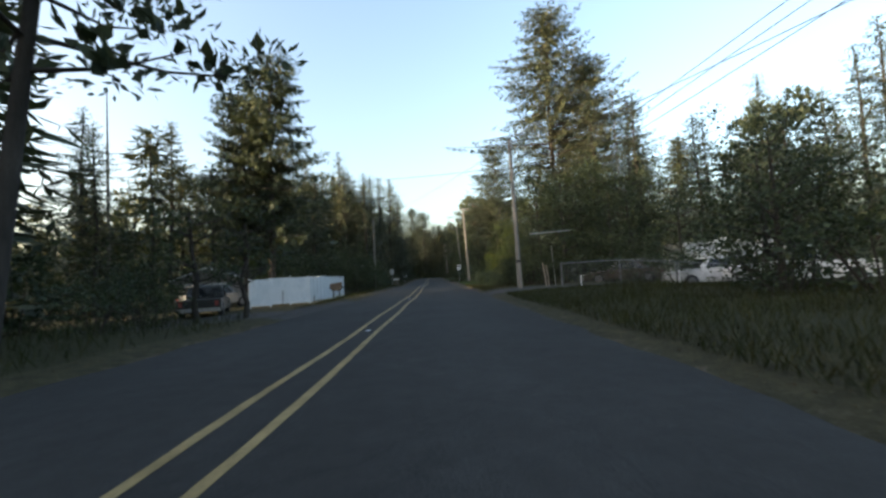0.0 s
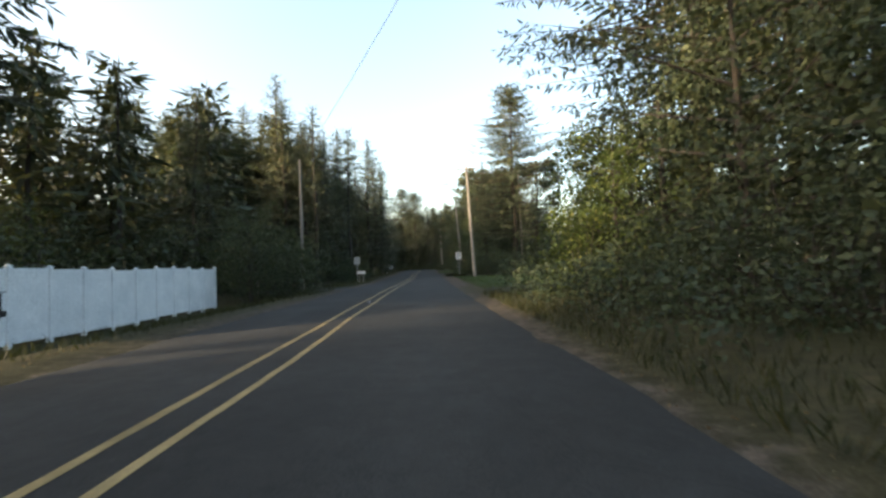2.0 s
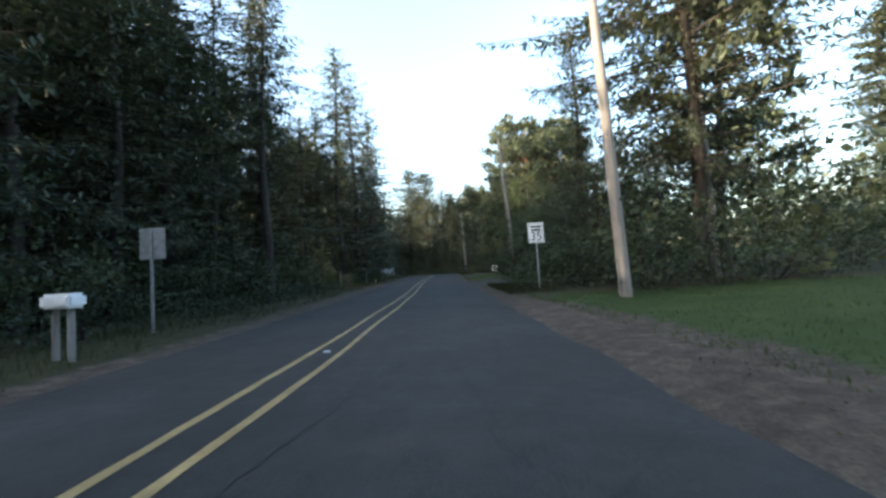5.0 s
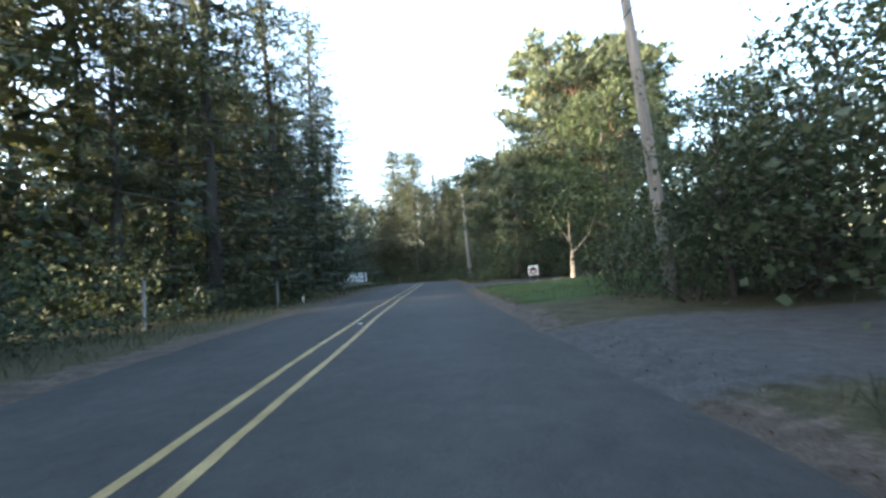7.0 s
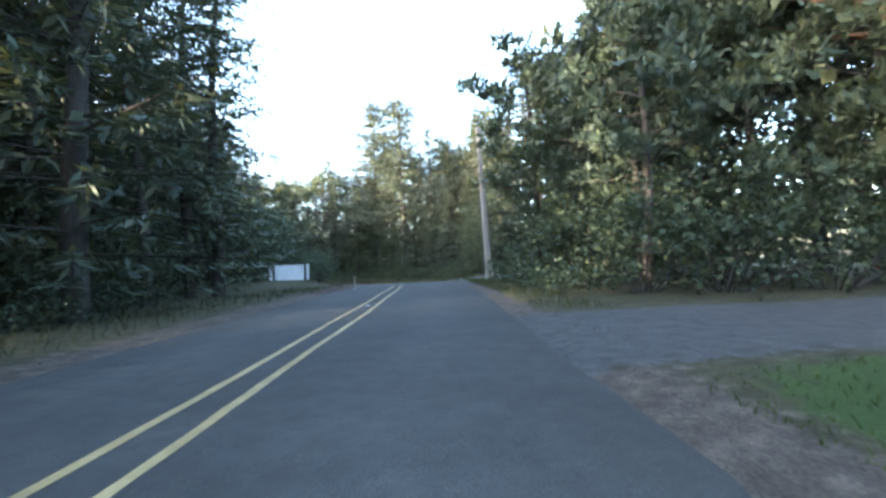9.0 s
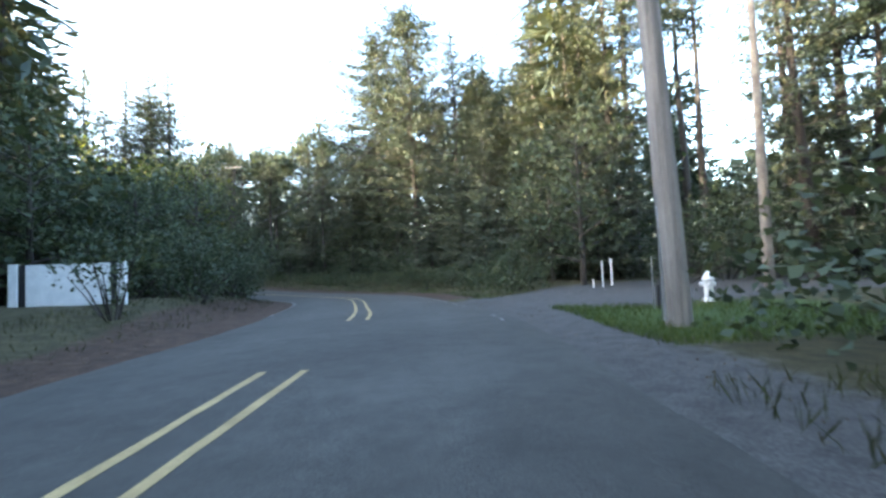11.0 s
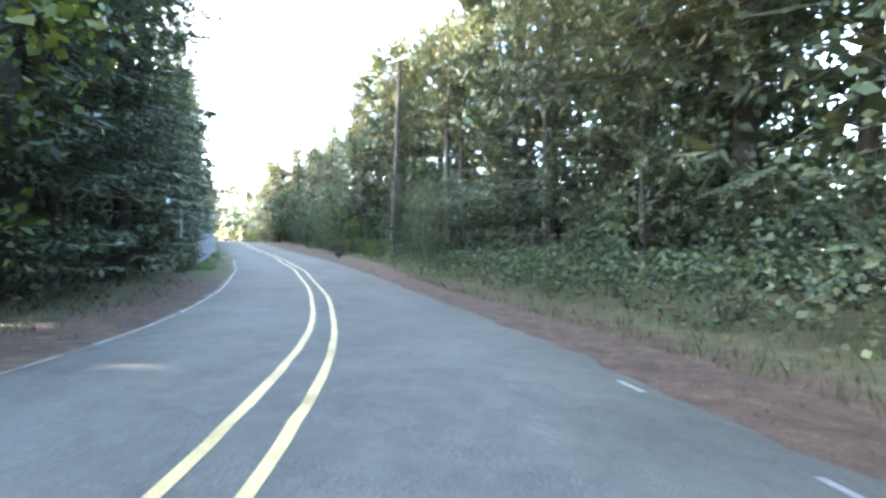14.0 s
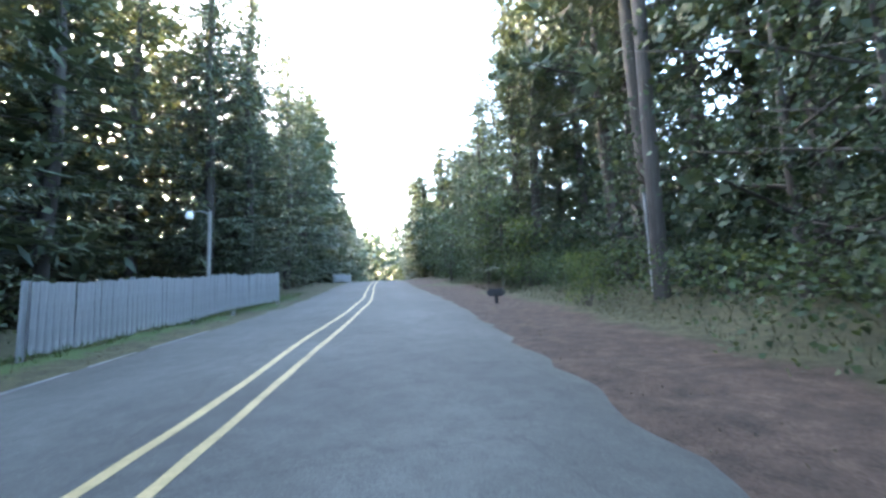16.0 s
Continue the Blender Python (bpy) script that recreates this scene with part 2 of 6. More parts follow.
MID = spline(ROAD)
for _ in range(3):
    MID[1:-1] = (MID[:-2] + 2 * MID[1:-1] + MID[2:]) / 4
# the painted middle sways a little to either side of the even curve
SWAY = [(-60, 0), (8, 0), (15, -0.07), (32, 0.02), (45, 0.09), (52, 0.13), (60, 0.16), (76, 0.02), (91, -0.07), (101, -0.06), (118, 0.04), (136, 0.08), (156, 0.07), (165, 0.10),
        (170, 0.3), (175, 0.55), (180, 0.7), (185, 0.68), (191, 0.45), (200, 0.15), (215, 0), (400, 0)]
turn_of = np.gradient(MID[:, :2], axis=0)
turn_of /= np.linalg.norm(turn_of, axis=1)[:, None]
along = np.concatenate([[0], np.cumsum(np.hypot(*np.diff(MID[:, :2], axis=0).T))]) - 60
MID[:, :2] += np.stack([turn_of[:, 1], -turn_of[:, 0]], 1) * np.interp(along, *zip(*SWAY))[:, None]
for _ in range(2):
    MID[1:-1] = (MID[:-2] + 2 * MID[1:-1] + MID[2:]) / 4
TAN = np.gradient(MID[:, :2], axis=0)
TAN /= np.linalg.norm(TAN, axis=1)[:, None]
SIDE = np.stack([TAN[:, 1], -TAN[:, 0]], 1)                      # to the right
ARC = np.concatenate([[0], np.cumsum(np.hypot(*np.diff(MID[:, :2], axis=0).T))]) - 60


def half_right(s):
    return np.interp(s, [-60, 5, 16, 30, 60, 80, 100, 112, 120, 135, 150, 160, 400], [4.2, 4.2, 4.0, 3.8, 3.75, 3.65, 3.5, 3.6, 3.7, 3.6, 3.6, 3.5, 3.4])


def half_left(s):
    return np.interp(s, [-60, 8, 20, 60, 75, 100, 125, 150, 400], [3.6, 3.6, 3.1, 3.1, 3.4, 3.3, 3.0, 3.1, 3.2])


def on_road(s, lat):
    """The place at s metres along the road and lat metres to the right of its middle, and the heading."""
    x, y, z = (np.interp(s, ARC, MID[:, k]) for k in range(3))
    sx, sy = np.interp(s, ARC, SIDE[:, 0]), np.interp(s, ARC, SIDE[:, 1])
    return x + sx * lat, y + sy * lat, z


def nearest(x, y):
    """Along, across and road height, for arrays of places."""
    x, y = np.atleast_1d(x).astype(float), np.atleast_1d(y).astype(float)
    best = np.full(x.shape, 1e9)
    idx = np.zeros(x.shape, int)
    for i in range(0, len(MID)):
        d = (x - MID[i, 0]) ** 2 + (y - MID[i, 1]) ** 2
        m = d < best
        best[m], idx[m] = d[m], i
    rx, ry = x - MID[idx, 0], y - MID[idx, 1]
    lat = rx * SIDE[idx, 0] + ry * SIDE[idx, 1]
    al = rx * TAN[idx, 0] + ry * TAN[idx, 1]
    dist = np.sqrt(rx ** 2 + ry ** 2)
    lat = np.where(np.abs(al) > 1.5, np.sign(lat) * dist, lat)
    k = np.clip(idx + np.sign(al).astype(int), 0, len(MID) - 1)
    w = np.clip(np.abs(al), 0, 1)
    return ARC[idx] + al, lat, MID[idx, 2] * (1 - w) + MID[k, 2] * w


def smooth(a, b, v):
    u = np.clip((v - a) / (b - a), 0, 1)
    return u * u * (3 - 2 * u)


def bump_at(s, a, b, soft=4.0):
    return smooth(a - soft, a + soft, s) * (1 - smooth(b - soft, b + soft, s))


def gz(x, y):
    """Height of the ground."""
    s, lat, z = nearest(x, y)
    out = np.where(lat > 0, lat - half_right(s), -lat - half_left(s))
    right, left = lat > 0, lat <= 0
    h = -0.10 + 0.13 * smooth(-0.4, 0.45, out)
    h = h + right * (0.14 * bump_at(s, -60, 36) * smooth(0.3, 2.8, out))
    h = h + right * (0.30 * bump_at(s, 86, 98, 3) * smooth(0.5, 4, out) + 0.9 * bump_at(s, 86, 102, 4) * smooth(4, 14, out))
    h = h + right * (0.55 * bump_at(s, 132, 230, 6) * smooth(1.5, 5, out))
    h = h - right * (0.48 * bump_at(s, 12, 36, 4) * smooth(6.5, 11.5, out))
    h = h - left * (0.38 * bump_at(s, 14, 44, 4) * smooth(0.5, 3.5, out))
    h = h + left * (0.7 * bump_at(s, 124, 148, 5) * smooth(0.8, 3.5, out))
    h = h - left * (0.32 * bump_at(s, 170, 188, 5) * smooth(0.8, 2.4, out))
    wob = np.sin(x * 0.9 + 1.3 * np.sin(y * 0.7)) * np.sin(y * 1.1 + 0.8 * np.sin(x * 0.6))
    h = h + 0.05 * wob * smooth(0.0, 1.2, out) + 0.25 * np.sin(x * 0.13 + 1) * np.sin(y * 0.11) * smooth(5, 18, out)
    return z + h


def ground_z(x, y):
    return float(gz(np.array([x]), np.array([y]))[0])


# ---- building blocks ----
def mesh_object(name, verts, faces, mat, parent=None, smooth_faces=False):
    me = bpy.data.meshes.new(name)
    verts = np.asarray(verts, dtype=np.float32)
    if isinstance(faces, np.ndarray):
        n, k = faces.shape
        me.vertices.add(len(verts))
        me.vertices.foreach_set("co", verts.ravel())
        me.loops.add(n * k)
        me.loops.foreach_set("vertex_index", faces.astype(np.int32).ravel())
        me.polygons.add(n)
        me.polygons.foreach_set("loop_start", np.arange(n, dtype=np.int32) * k)
        me.update(calc_edges=True)
    else:
        me.from_pydata([tuple(float(c) for c in v) for v in verts], [], faces)
    me.materials.append(mat)
    if smooth_faces:
        me.polygons.foreach_set("use_smooth", [True] * len(me.polygons))
    ob = new(name, me)
    if parent is not None:
        ob.parent = parent
    return ob


def part(name, bm, material, parent=None, label=""):
    me = bpy.data.meshes.new(name)
    bmesh.ops.recalc_face_normals(bm, faces=bm.faces)
    bm.to_mesh(me)
    bm.free()
    me.materials.append(material)
    ob = new(name, me)
    ob.parent = parent
    if label:
        tagged(ob, label)
    return ob


def thing(name, x, y, z=None, turn=0.0, label="", category="", group=""):
    e = new(name)
    e.empty_display_size = 0.3
    e.matrix_world = pose(x, y, ground_z(x, y) if z is None else z, 0, 0, turn)
    return tagged(e, label, category, group)


def add_box(bm, x0, x1, y0, y1, z0, z1, bevel=0.0):
    r = bmesh.ops.create_cube(bm, size=1)
    for v in r["verts"]:
        v.co = Vector(((x0 + x1) / 2 + v.co.x * (x1 - x0), (y0 + y1) / 2 + v.co.y * (y1 - y0), (z0 + z1) / 2 + v.co.z * (z1 - z0)))
    if bevel:
        edges = list({e for v in r["verts"] for e in v.link_edges})
        bmesh.ops.bevel(bm, geom=edges, offset=bevel, segments=2, affect="EDGES")
    return bm


def add_tube(bm, points, radii, n=8, caps=True):
    rings = []
    pts = [Vector(p) for p in points]
    for i, p in enumerate(pts):
        d = (pts[min(i + 1, len(pts) - 1)] - pts[max(i - 1, 0)]).normalized()
        a = d.orthogonal().normalized()
        if rings:
            a = (last - d * last.dot(d)).normalized()
        last = a
        c = d.cross(a)
        rings.append([bm.verts.new(p + (a * math.cos(2 * math.pi * k / n) + c * math.sin(2 * math.pi * k / n)) * radii[i]) for k in range(n)])
    for r0, r1 in zip(rings, rings[1:]):
        for k in range(n):
            bm.faces.new((r0[k], r0[(k + 1) % n], r1[(k + 1) % n], r1[k]))
    if caps:
        bm.faces.new(rings[0][::-1])
        bm.faces.new(rings[-1])
    return bm


def box_bm(*a, **k):
    return add_box(bmesh.new(), *a, **k)


def tube_bm(points, radii, n=8):
    return add_tube(bmesh.new(), points, radii, n)


# ---- ground and road ----
def make_ground():
    xs = np.concatenate([[-900, -500, -300, -200], np.arange(-130, -36, 4), np.arange(-36, 20, 0.8), np.arange(20, 70, 4), [90, 140, 250, 500, 900]])
    ys = np.concatenate([[-600, -300, -150, -90], np.arange(-60, -8, 4), np.arange(-8, 172, 0.8), np.arange(172, 240, 4), [260, 320, 450, 700, 1100]])
    X, Y = np.meshgrid(xs, ys)
    s, lat, z = nearest(X.ravel(), Y.ravel())
    zz = gz(X.ravel(), Y.ravel())
    far = np.maximum(np.abs(X.ravel()) - 130, 0) + np.maximum(np.abs(Y.ravel() - 90) - 150, 0)
    zz = np.where(far > 0, zz * np.exp(-far / 100), zz)
    V = np.stack([X.ravel(), Y.ravel(), zz], 1)
    nx, ny = len(xs), len(ys)
    i = (np.arange(ny - 1)[:, None] * nx + np.arange(nx - 1)[None, :]).ravel()
    F = np.stack([i, i + 1, i + nx + 1, i + nx], 1)
    ob = mesh_object("ground", V, F, EARTH, smooth_faces=True)
    out = np.where(lat > 0, lat - half_right(s), -lat - half_left(s))
    R, L = lat > 0, lat <= 0
    x, y = X.ravel(), Y.ravel()
    lawn = R * (bump_at(s, 44, 69, 2) * smooth(0.6, 2, out) * (1 - smooth(16, 22, out)) + bump_at(s, 87, 101, 1.5) * smooth(0.3, 1.5, out) * (1 - smooth(26, 34, out))
                + bump_at(s, 122, 126, 1.2) * smooth(0.6, 1.5, out) * (1 - smooth(5, 8, out)))
    lawn = lawn + 0.75 * L * bump_at(s, 166, 190, 4) * bump_at(out, 0.4, 2.0, 0.6)
    meadow = R * bump_at(s, -60, 19, 2) * smooth(0.5, 2, out) + L * bump_at(s, -60, 16, 4) * smooth(0.3, 1.5, out) * (1 - smooth(5, 9, out)) + L * bump_at(s, 44, 72, 3) * smooth(0.3, 1, out) * (1 - smooth(3, 5, out))
    meadow = meadow + 0.8 * R * bump_at(s, 19, 40, 3) * smooth(1, 3, out) + R * bump_at(s, 72, 84, 2) * smooth(0.8, 2, out)
    gravel = (1 - smooth(0.1, 0.9 - 0.4 * (s < 45), out)) * (s < 118) * (1 - 0.45 * (s < 45)) + R * bump_at(s, 56, 66, 3) * (1 - smooth(1.0, 2.4, out))
    red = ((R & (s >= 133)) | (L & (s >= 116) & (s < 165))) * (1 - smooth(0.8, 1.9, out)) + R * bump_at(s, 152, 190, 3) * (1 - smooth(1.3, 2.6, out)) + L * bump_at(s, 126, 150, 4) * (1 - smooth(1.5, 3.0, out))
    drive = R * (bump_at(s, 20.5, 23.5, 0.8) * (1 - smooth(10, 14, out)) + bump_at(s, 79.5, 83.2, 0.7) * (1 - smooth(9, 12, out)) + bump_at(s, 101.5, 105.5, 0.8) * (1 - smooth(14, 18, out))
                 + bump_at(s, 126.2, 132.2, 0.8) * (1 - smooth(20, 30, out)) + bump_at(s, 118, 127, 1.5) * (1 - smooth(0.7, 1.5, out)))
    drive = drive + L * (bump_at(s, 13, 22, 1.5) * (1 - smooth(7, 10, out)) * 0.9 + bump_at(s, 48, 51, 0.8) * (1 - smooth(5, 8, out)))
    for key, val in (("lawn", lawn), ("meadow", meadow), ("gravel", gravel), ("red", red), ("drive", drive)):
        val = np.where(key == "drive", val, val * (1 - np.clip(drive, 0, 1)))
        at = ob.data.attributes.new(key, "FLOAT", "POINT")
        at.data.foreach_set("value", np.clip(val, 0, 1).astype(np.float32))
    tagged(ob, "uneven ground of grass, needles, gravel and bare earth", "ground", kind="structure")


def make_road():
    cols = [-1.0, -0.9, -0.75, -0.5, -0.25, -0.06, 0.06, 0.25, 0.5, 0.75, 0.9, 1.0]
    rows, across = [], []
    for i in range(len(MID)):
        for c in cols:
            w = half_right(ARC[i]) if c > 0 else half_left(ARC[i])
            lat = c * w
            if abs(c) == 1.0:
                lat += np.sign(c) * (0.25 + 0.12 * math.sin(ARC[i] * 1.7) + 0.09 * math.sin(ARC[i] * 4.1))
            p = MID[i, :2] + SIDE[i] * lat
            rows.append((p[0], p[1], MID[i, 2] + 0.05 * (1 - abs(c) ** 2) - (0.09 if abs(c) == 1.0 else 0) - 0.02))
            across.append(abs(c))
    n = len(cols)
    i = (np.arange(len(MID) - 1)[:, None] * n + np.arange(n - 1)[None, :]).ravel()
    ob = mesh_object("road", rows, np.stack([i, i + 1, i + n + 1, i + n], 1), ASPHALT, smooth_faces=True)
    at = ob.data.attributes.new("across", "FLOAT", "POINT")
    at.data.foreach_set("value", np.array(across, np.float32))
    ag = ob.data.attributes.new("paleness", "FLOAT", "POINT")
    ag.data.foreach_set("value", np.repeat(np.interp(ARC, [55, 75, 100, 118, 134], [0.0, 0.35, 0.55, 0.65, 1.0]), len(cols)).astype(np.float32))
    tagged(ob, "worn grey asphalt two-lane road", "road", kind="structure")


def crown(lat, s):
    w = half_right(s) if lat > 0 else half_left(s)
    return 0.05 * (1 - (lat / w) ** 2) - 0.02


def strip(name, lat, width, s0, s1, mat, label, seed, wave=0.02, fade=0.0):
    """A painted line along the road, a few millimetres thick, with uneven edges."""
    rnd = random.Random(seed)
    V, F = [], []
    s, k = s0, 0
    while s <= s1:
        w = width * (1 + rnd.uniform(-0.10, 0.10))
        o = wave * math.sin(s * 0.8 + seed) + rnd.uniform(-0.006, 0.006)
        for d in (-w / 2, w / 2):
            x, y, z = on_road(s, lat + o + d)
            V.append((x, y, z + crown(lat + o + d, s) + 0.006))
        if k and not (fade and rnd.random() < fade):
            F.append((2 * k - 2, 2 * k - 1, 2 * k + 1, 2 * k))
        s += 0.35
        k += 1
    return tagged(mesh_object(name, V, F, mat), label, "road marking", kind="structure")


make_ground()
make_road()
for sgn in (-1, 1):
    strip("centre_line", sgn * 0.22, 0.095, -60, 121.5, YELLOW, "worn solid yellow centre line on asphalt", 3 + sgn)
    strip("centre_line", sgn * 0.205, 0.095, 126.3, 320, YELLOW, "worn solid yellow centre line on asphalt", 5 + sgn)
strip("edge_line", 3.15, 0.06, 124.0, 152.0, FOG_WHITE, "faded white edge line on asphalt", 9, fade=0.45)
strip("edge_line", -2.85, 0.06, 130.0, 176.0, FOG_WHITE, "faded white edge line on asphalt", 10, fade=0.15)


TAR = surface("dark filled crack", (0.012, 0.012, 0.012), (0.022, 0.022, 0.022), 3.0, 0.8, bump=0.2)


def crack(s0, lat0, s1, lat1, width, seed):
    """A wandering crack in the asphalt, filled with tar."""
    rnd = random.Random(seed)
    n = max(6, int(math.hypot(s1 - s0, lat1 - lat0) / 0.18))
    V, F, w = [], [], 0.0
    for k in range(n + 1):
        t = k / n
        w = 0.8 * w + rnd.uniform(-0.05, 0.05)
        s, lat = s0 + (s1 - s0) * t + (w if abs(lat1 - lat0) > abs(s1 - s0) else 0), lat0 + (lat1 - lat0) * t + (0 if abs(lat1 - lat0) > abs(s1 - s0) else w)
        half = width * rnd.uniform(0.3, 1.0) * (0.3 + math.sin(math.pi * min(0.97, max(0.03, t))))
        for d in (-half / 2, half / 2):
            a, b = (s + d, lat) if abs(lat1 - lat0) > abs(s1 - s0) else (s, lat + d)
            x, y, z = on_road(a, b)
            V.append((x, y, z + crown(b, a) + 0.005))
        if k:
            F.append((2 * k - 2, 2 * k - 1, 2 * k + 1, 2 * k))
    return tagged(mesh_object("road_crack", V, F, TAR), "dark crack wandering across the worn asphalt", "crack", kind="structure")


for k, (sa, la, sb, lb, wd) in enumerate(((33.2, -0.9, 33.7, 3.4, 0.05), (34.1, 0.5, 34.4, 3.2, 0.04), (32.2, -1.6, 32.5, 1.6, 0.04), (56.0, 0.6, 61.0, 1.1, 0.03), (84.0, -2.8, 84.4, 0.2, 0.04),
                                          (104.2, 0.4, 104.9, 3.0, 0.06), (106.4, -0.6, 106.2, 2.2, 0.04), (124.6, -2.7, 124.9, -0.5, 0.05), (127.0, 0.6, 127.6, 3.3, 0.04), (156.5, 1.3, 163.0, 1.8, 0.05), (158.0, 2.0, 162.0, 2.3, 0.04))):
    crack(sa, la, sb, lb, wd, 60 + k)


# ---- plants ----
def kites(base, along, width, tilt):
    """Leaves as bent kites: base points, vectors along them, half widths and side vectors."""
    n = len(base)
    side = np.cross(along, tilt)
    side /= np.linalg.norm(side, axis=1)[:, None] + 1e-9
    up = np.cross(side, along)
    up /= np.linalg.norm(up, axis=1)[:, None] + 1e-9
    V = np.empty((n, 4, 3))
    V[:, 0] = base
    V[:, 1] = base + along * 0.45 + side * width[:, None] - up * width[:, None] * 0.35
    V[:, 2] = base + along
    V[:, 3] = base + along * 0.45 - side * width[:, None] - up * width[:, None] * 0.35
    F = np.arange(n * 4).reshape(n, 4)
    return V.reshape(-1, 3), F


def unit(rng, n):
    v = rng.normal(size=(n, 3))
    return v / np.linalg.norm(v, axis=1)[:, None]


def limb_mesh(paths, n=4):
    """Tapered limbs: a list of (points, start radius, end radius)."""
    V, F = [], []
    for pts, r0, r1 in paths:
        pts = np.array(pts, float)
        m = len(pts)
        for i in range(m):
            d = pts[min(i + 1, m - 1)] - pts[max(i - 1, 0)]
            d /= np.linalg.norm(d) + 1e-9
            a = np.cross(d, (0.31, 0.95, 0.05) if abs(d[1]) < 0.9 else (1, 0, 0))
            a /= np.linalg.norm(a) + 1e-9
            c = np.cross(d, a)
            r = r0 + (r1 - r0) * i / (m - 1)
            o = len(V)
            for k in range(n):
                t = 2 * math.pi * k / n
                V.append(pts[i] + (a * math.cos(t) + c * math.sin(t)) * r)
            if i:
                for k in range(n):
                    F.append((o - n + k, o - n + (k + 1) % n, o + (k + 1) % n, o + k))
    return np.array(V), np.array(F)


def tree_parts(name, trunk, limbs, leaf_v, leaf_f, bark, leaf_mat, sides=9, thin=0):
    """One tree: an empty with its trunk and limbs, and its crown."""
    e = new(name)
    tv, tf = limb_mesh(trunk, sides)
    if limbs and len(leaf_v) > 4000 * thin:
        lv, lf = limb_mesh(limbs, 3)
        tv, tf = np.vstack([tv, lv]), np.vstack([tf, lf + len(tv)])
    mesh_object("trunk", tv, tf, bark, e, True)
    if len(leaf_v):
        mesh_object("crown", leaf_v, leaf_f, leaf_mat, e)
    return e


def spruce(seed, h=18.0, r=3.6, bare=0.12, step=0.42, size=0.48, gap=0.2, power=0.7, mat=None, hang=1.0, bark=None, thin=1):
    """A spruce: whorls of uneven boughs, each a flat fan of twigs with others hanging below it."""
    rng = np.random.default_rng(seed)
    lean = rng.normal(0, 0.012, 2)
    spine = [(lean[0] * z + 0.08 * math.sin(z * 0.5 + seed), lean[1] * z + 0.08 * math.cos(z * 0.4), z) for z in np.linspace(-0.3, h, 12)]
    sp = np.array(spine)
    limbs, B, A, W, T = [], [], [], [], []
    z = bare * h
    while z < h - 0.2:
        u = (z - bare * h) / (h * (1 - bare))
        cnt = int(rng.integers(4, 7))
        ph = rng.uniform(0, 6.28)
        for k in range(cnt):
            if rng.random() < 0.06 + 0.12 * (u < 0.15):
                continue
            az = ph + 6.283 * k / cnt + rng.normal(0, 0.3)
            lump = 1 + 0.22 * math.sin(2 * az + z * 0.9 + seed) + 0.14 * math.sin(3 * az - z * 0.5)
            ln = (r * ((1 - u) ** power) * (0.6 + 0.4 * min(1, u / 0.2)) + 0.1) * lump * rng.uniform(0.72, 1.15)
            zz = z + rng.normal(0, 0.14)
            c = np.array([np.interp(zz, sp[:, 2], sp[:, 0]), np.interp(zz, sp[:, 2], sp[:, 1]), zz])
            d = np.array([math.cos(az), math.sin(az), 0.0])
            rise, tip = 0.6 * u ** 1.5 - 0.26 + rng.normal(0, 0.06), 0.20 * (1 - u)
            if ln > 0.9:
                limbs.append(((c, c + d * ln * 0.95 + np.array([0, 0, ln * (rise + tip) * 0.95])), 0.015 + 0.006 * ln, 0.006))
            q = max(3, int(ln / gap))
            tt = np.linspace(0.10 if ln > 1 else 0.0, 1.0, q) + rng.normal(0, 0.02, q)
            b0 = c + d * (ln * tt)[:, None] + np.array([0, 0, 1.0]) * (ln * (rise * tt + tip * tt ** 2))[:, None]
            full = (0.55 + 0.45 * min(1, ln / 1.5)) * (0.55 + 0.65 * np.sin(np.pi * np.clip(0.18 + 0.74 * tt, 0, 1)))
            for sd in (-1, 1):
                an = az + sd * rng.uniform(0.5, 1.15, q)
                l = size * rng.uniform(0.6, 1.3, q) * full * 1.15
                B.append(b0)
                A.append(np.stack([np.cos(an) * l, np.sin(an) * l, l * rng.uniform(-0.5, 0.1, q)], 1))
                W.append(l * rng.uniform(0.07, 0.125, q))
                T.append(np.stack([rng.normal(0, 0.4, q), rng.normal(0, 0.4, q), np.ones(q)], 1))
            if hang:
                l = size * hang * rng.uniform(0.5, 1.2, q) * full
                an = rng.uniform(0, 6.28, q)
                B.append(b0 + rng.normal(0, 0.10, (q, 3)))
                A.append(np.stack([np.cos(an) * l * 0.5, np.sin(an) * l * 0.5, -l * 0.8], 1))
                W.append(l * rng.uniform(0.09, 0.16, q))
                T.append(unit(rng, q))
            B.append((c + d * ln + np.array([0, 0, ln * (rise + tip)]))[None])
            A.append(np.array([[d[0] * size * 0.6, d[1] * size * 0.6, size * rng.uniform(-0.05, 0.3)]]))
            W.append(np.array([size * 0.14]))
            T.append(np.array([[0.0, 0.0, 1.0]]))
        # dense inner twigs close to the trunk
        m = 6 if thin == 1 else 0
        az = rng.uniform(0, 6.28, m)
        rad = (r * (1 - u) ** power + 0.1) * rng.uniform(0.05, 0.34, m)
        l = np.minimum(0.42, 0.2 + rad) * rng.uniform(0.7, 1.3, m)
        B.append(np.stack([np.interp(z, sp[:, 2], sp[:, 0]) + np.cos(az) * rad, np.interp(z, sp[:, 2], sp[:, 1]) + np.sin(az) * rad, z + rng.normal(0, 0.2, m)], 1))
        A.append(unit(rng, m) * np.array([1, 1, 0.5]) * l[:, None])
        W.append(l * 0.24)
        T.append(unit(rng, m))
        z += step * rng.uniform(0.8, 1.25) * (0.7 + 0.5 * (1 - u))
    V, F = kites(np.vstack(B), np.vstack(A), np.concatenate(W), np.vstack(T))
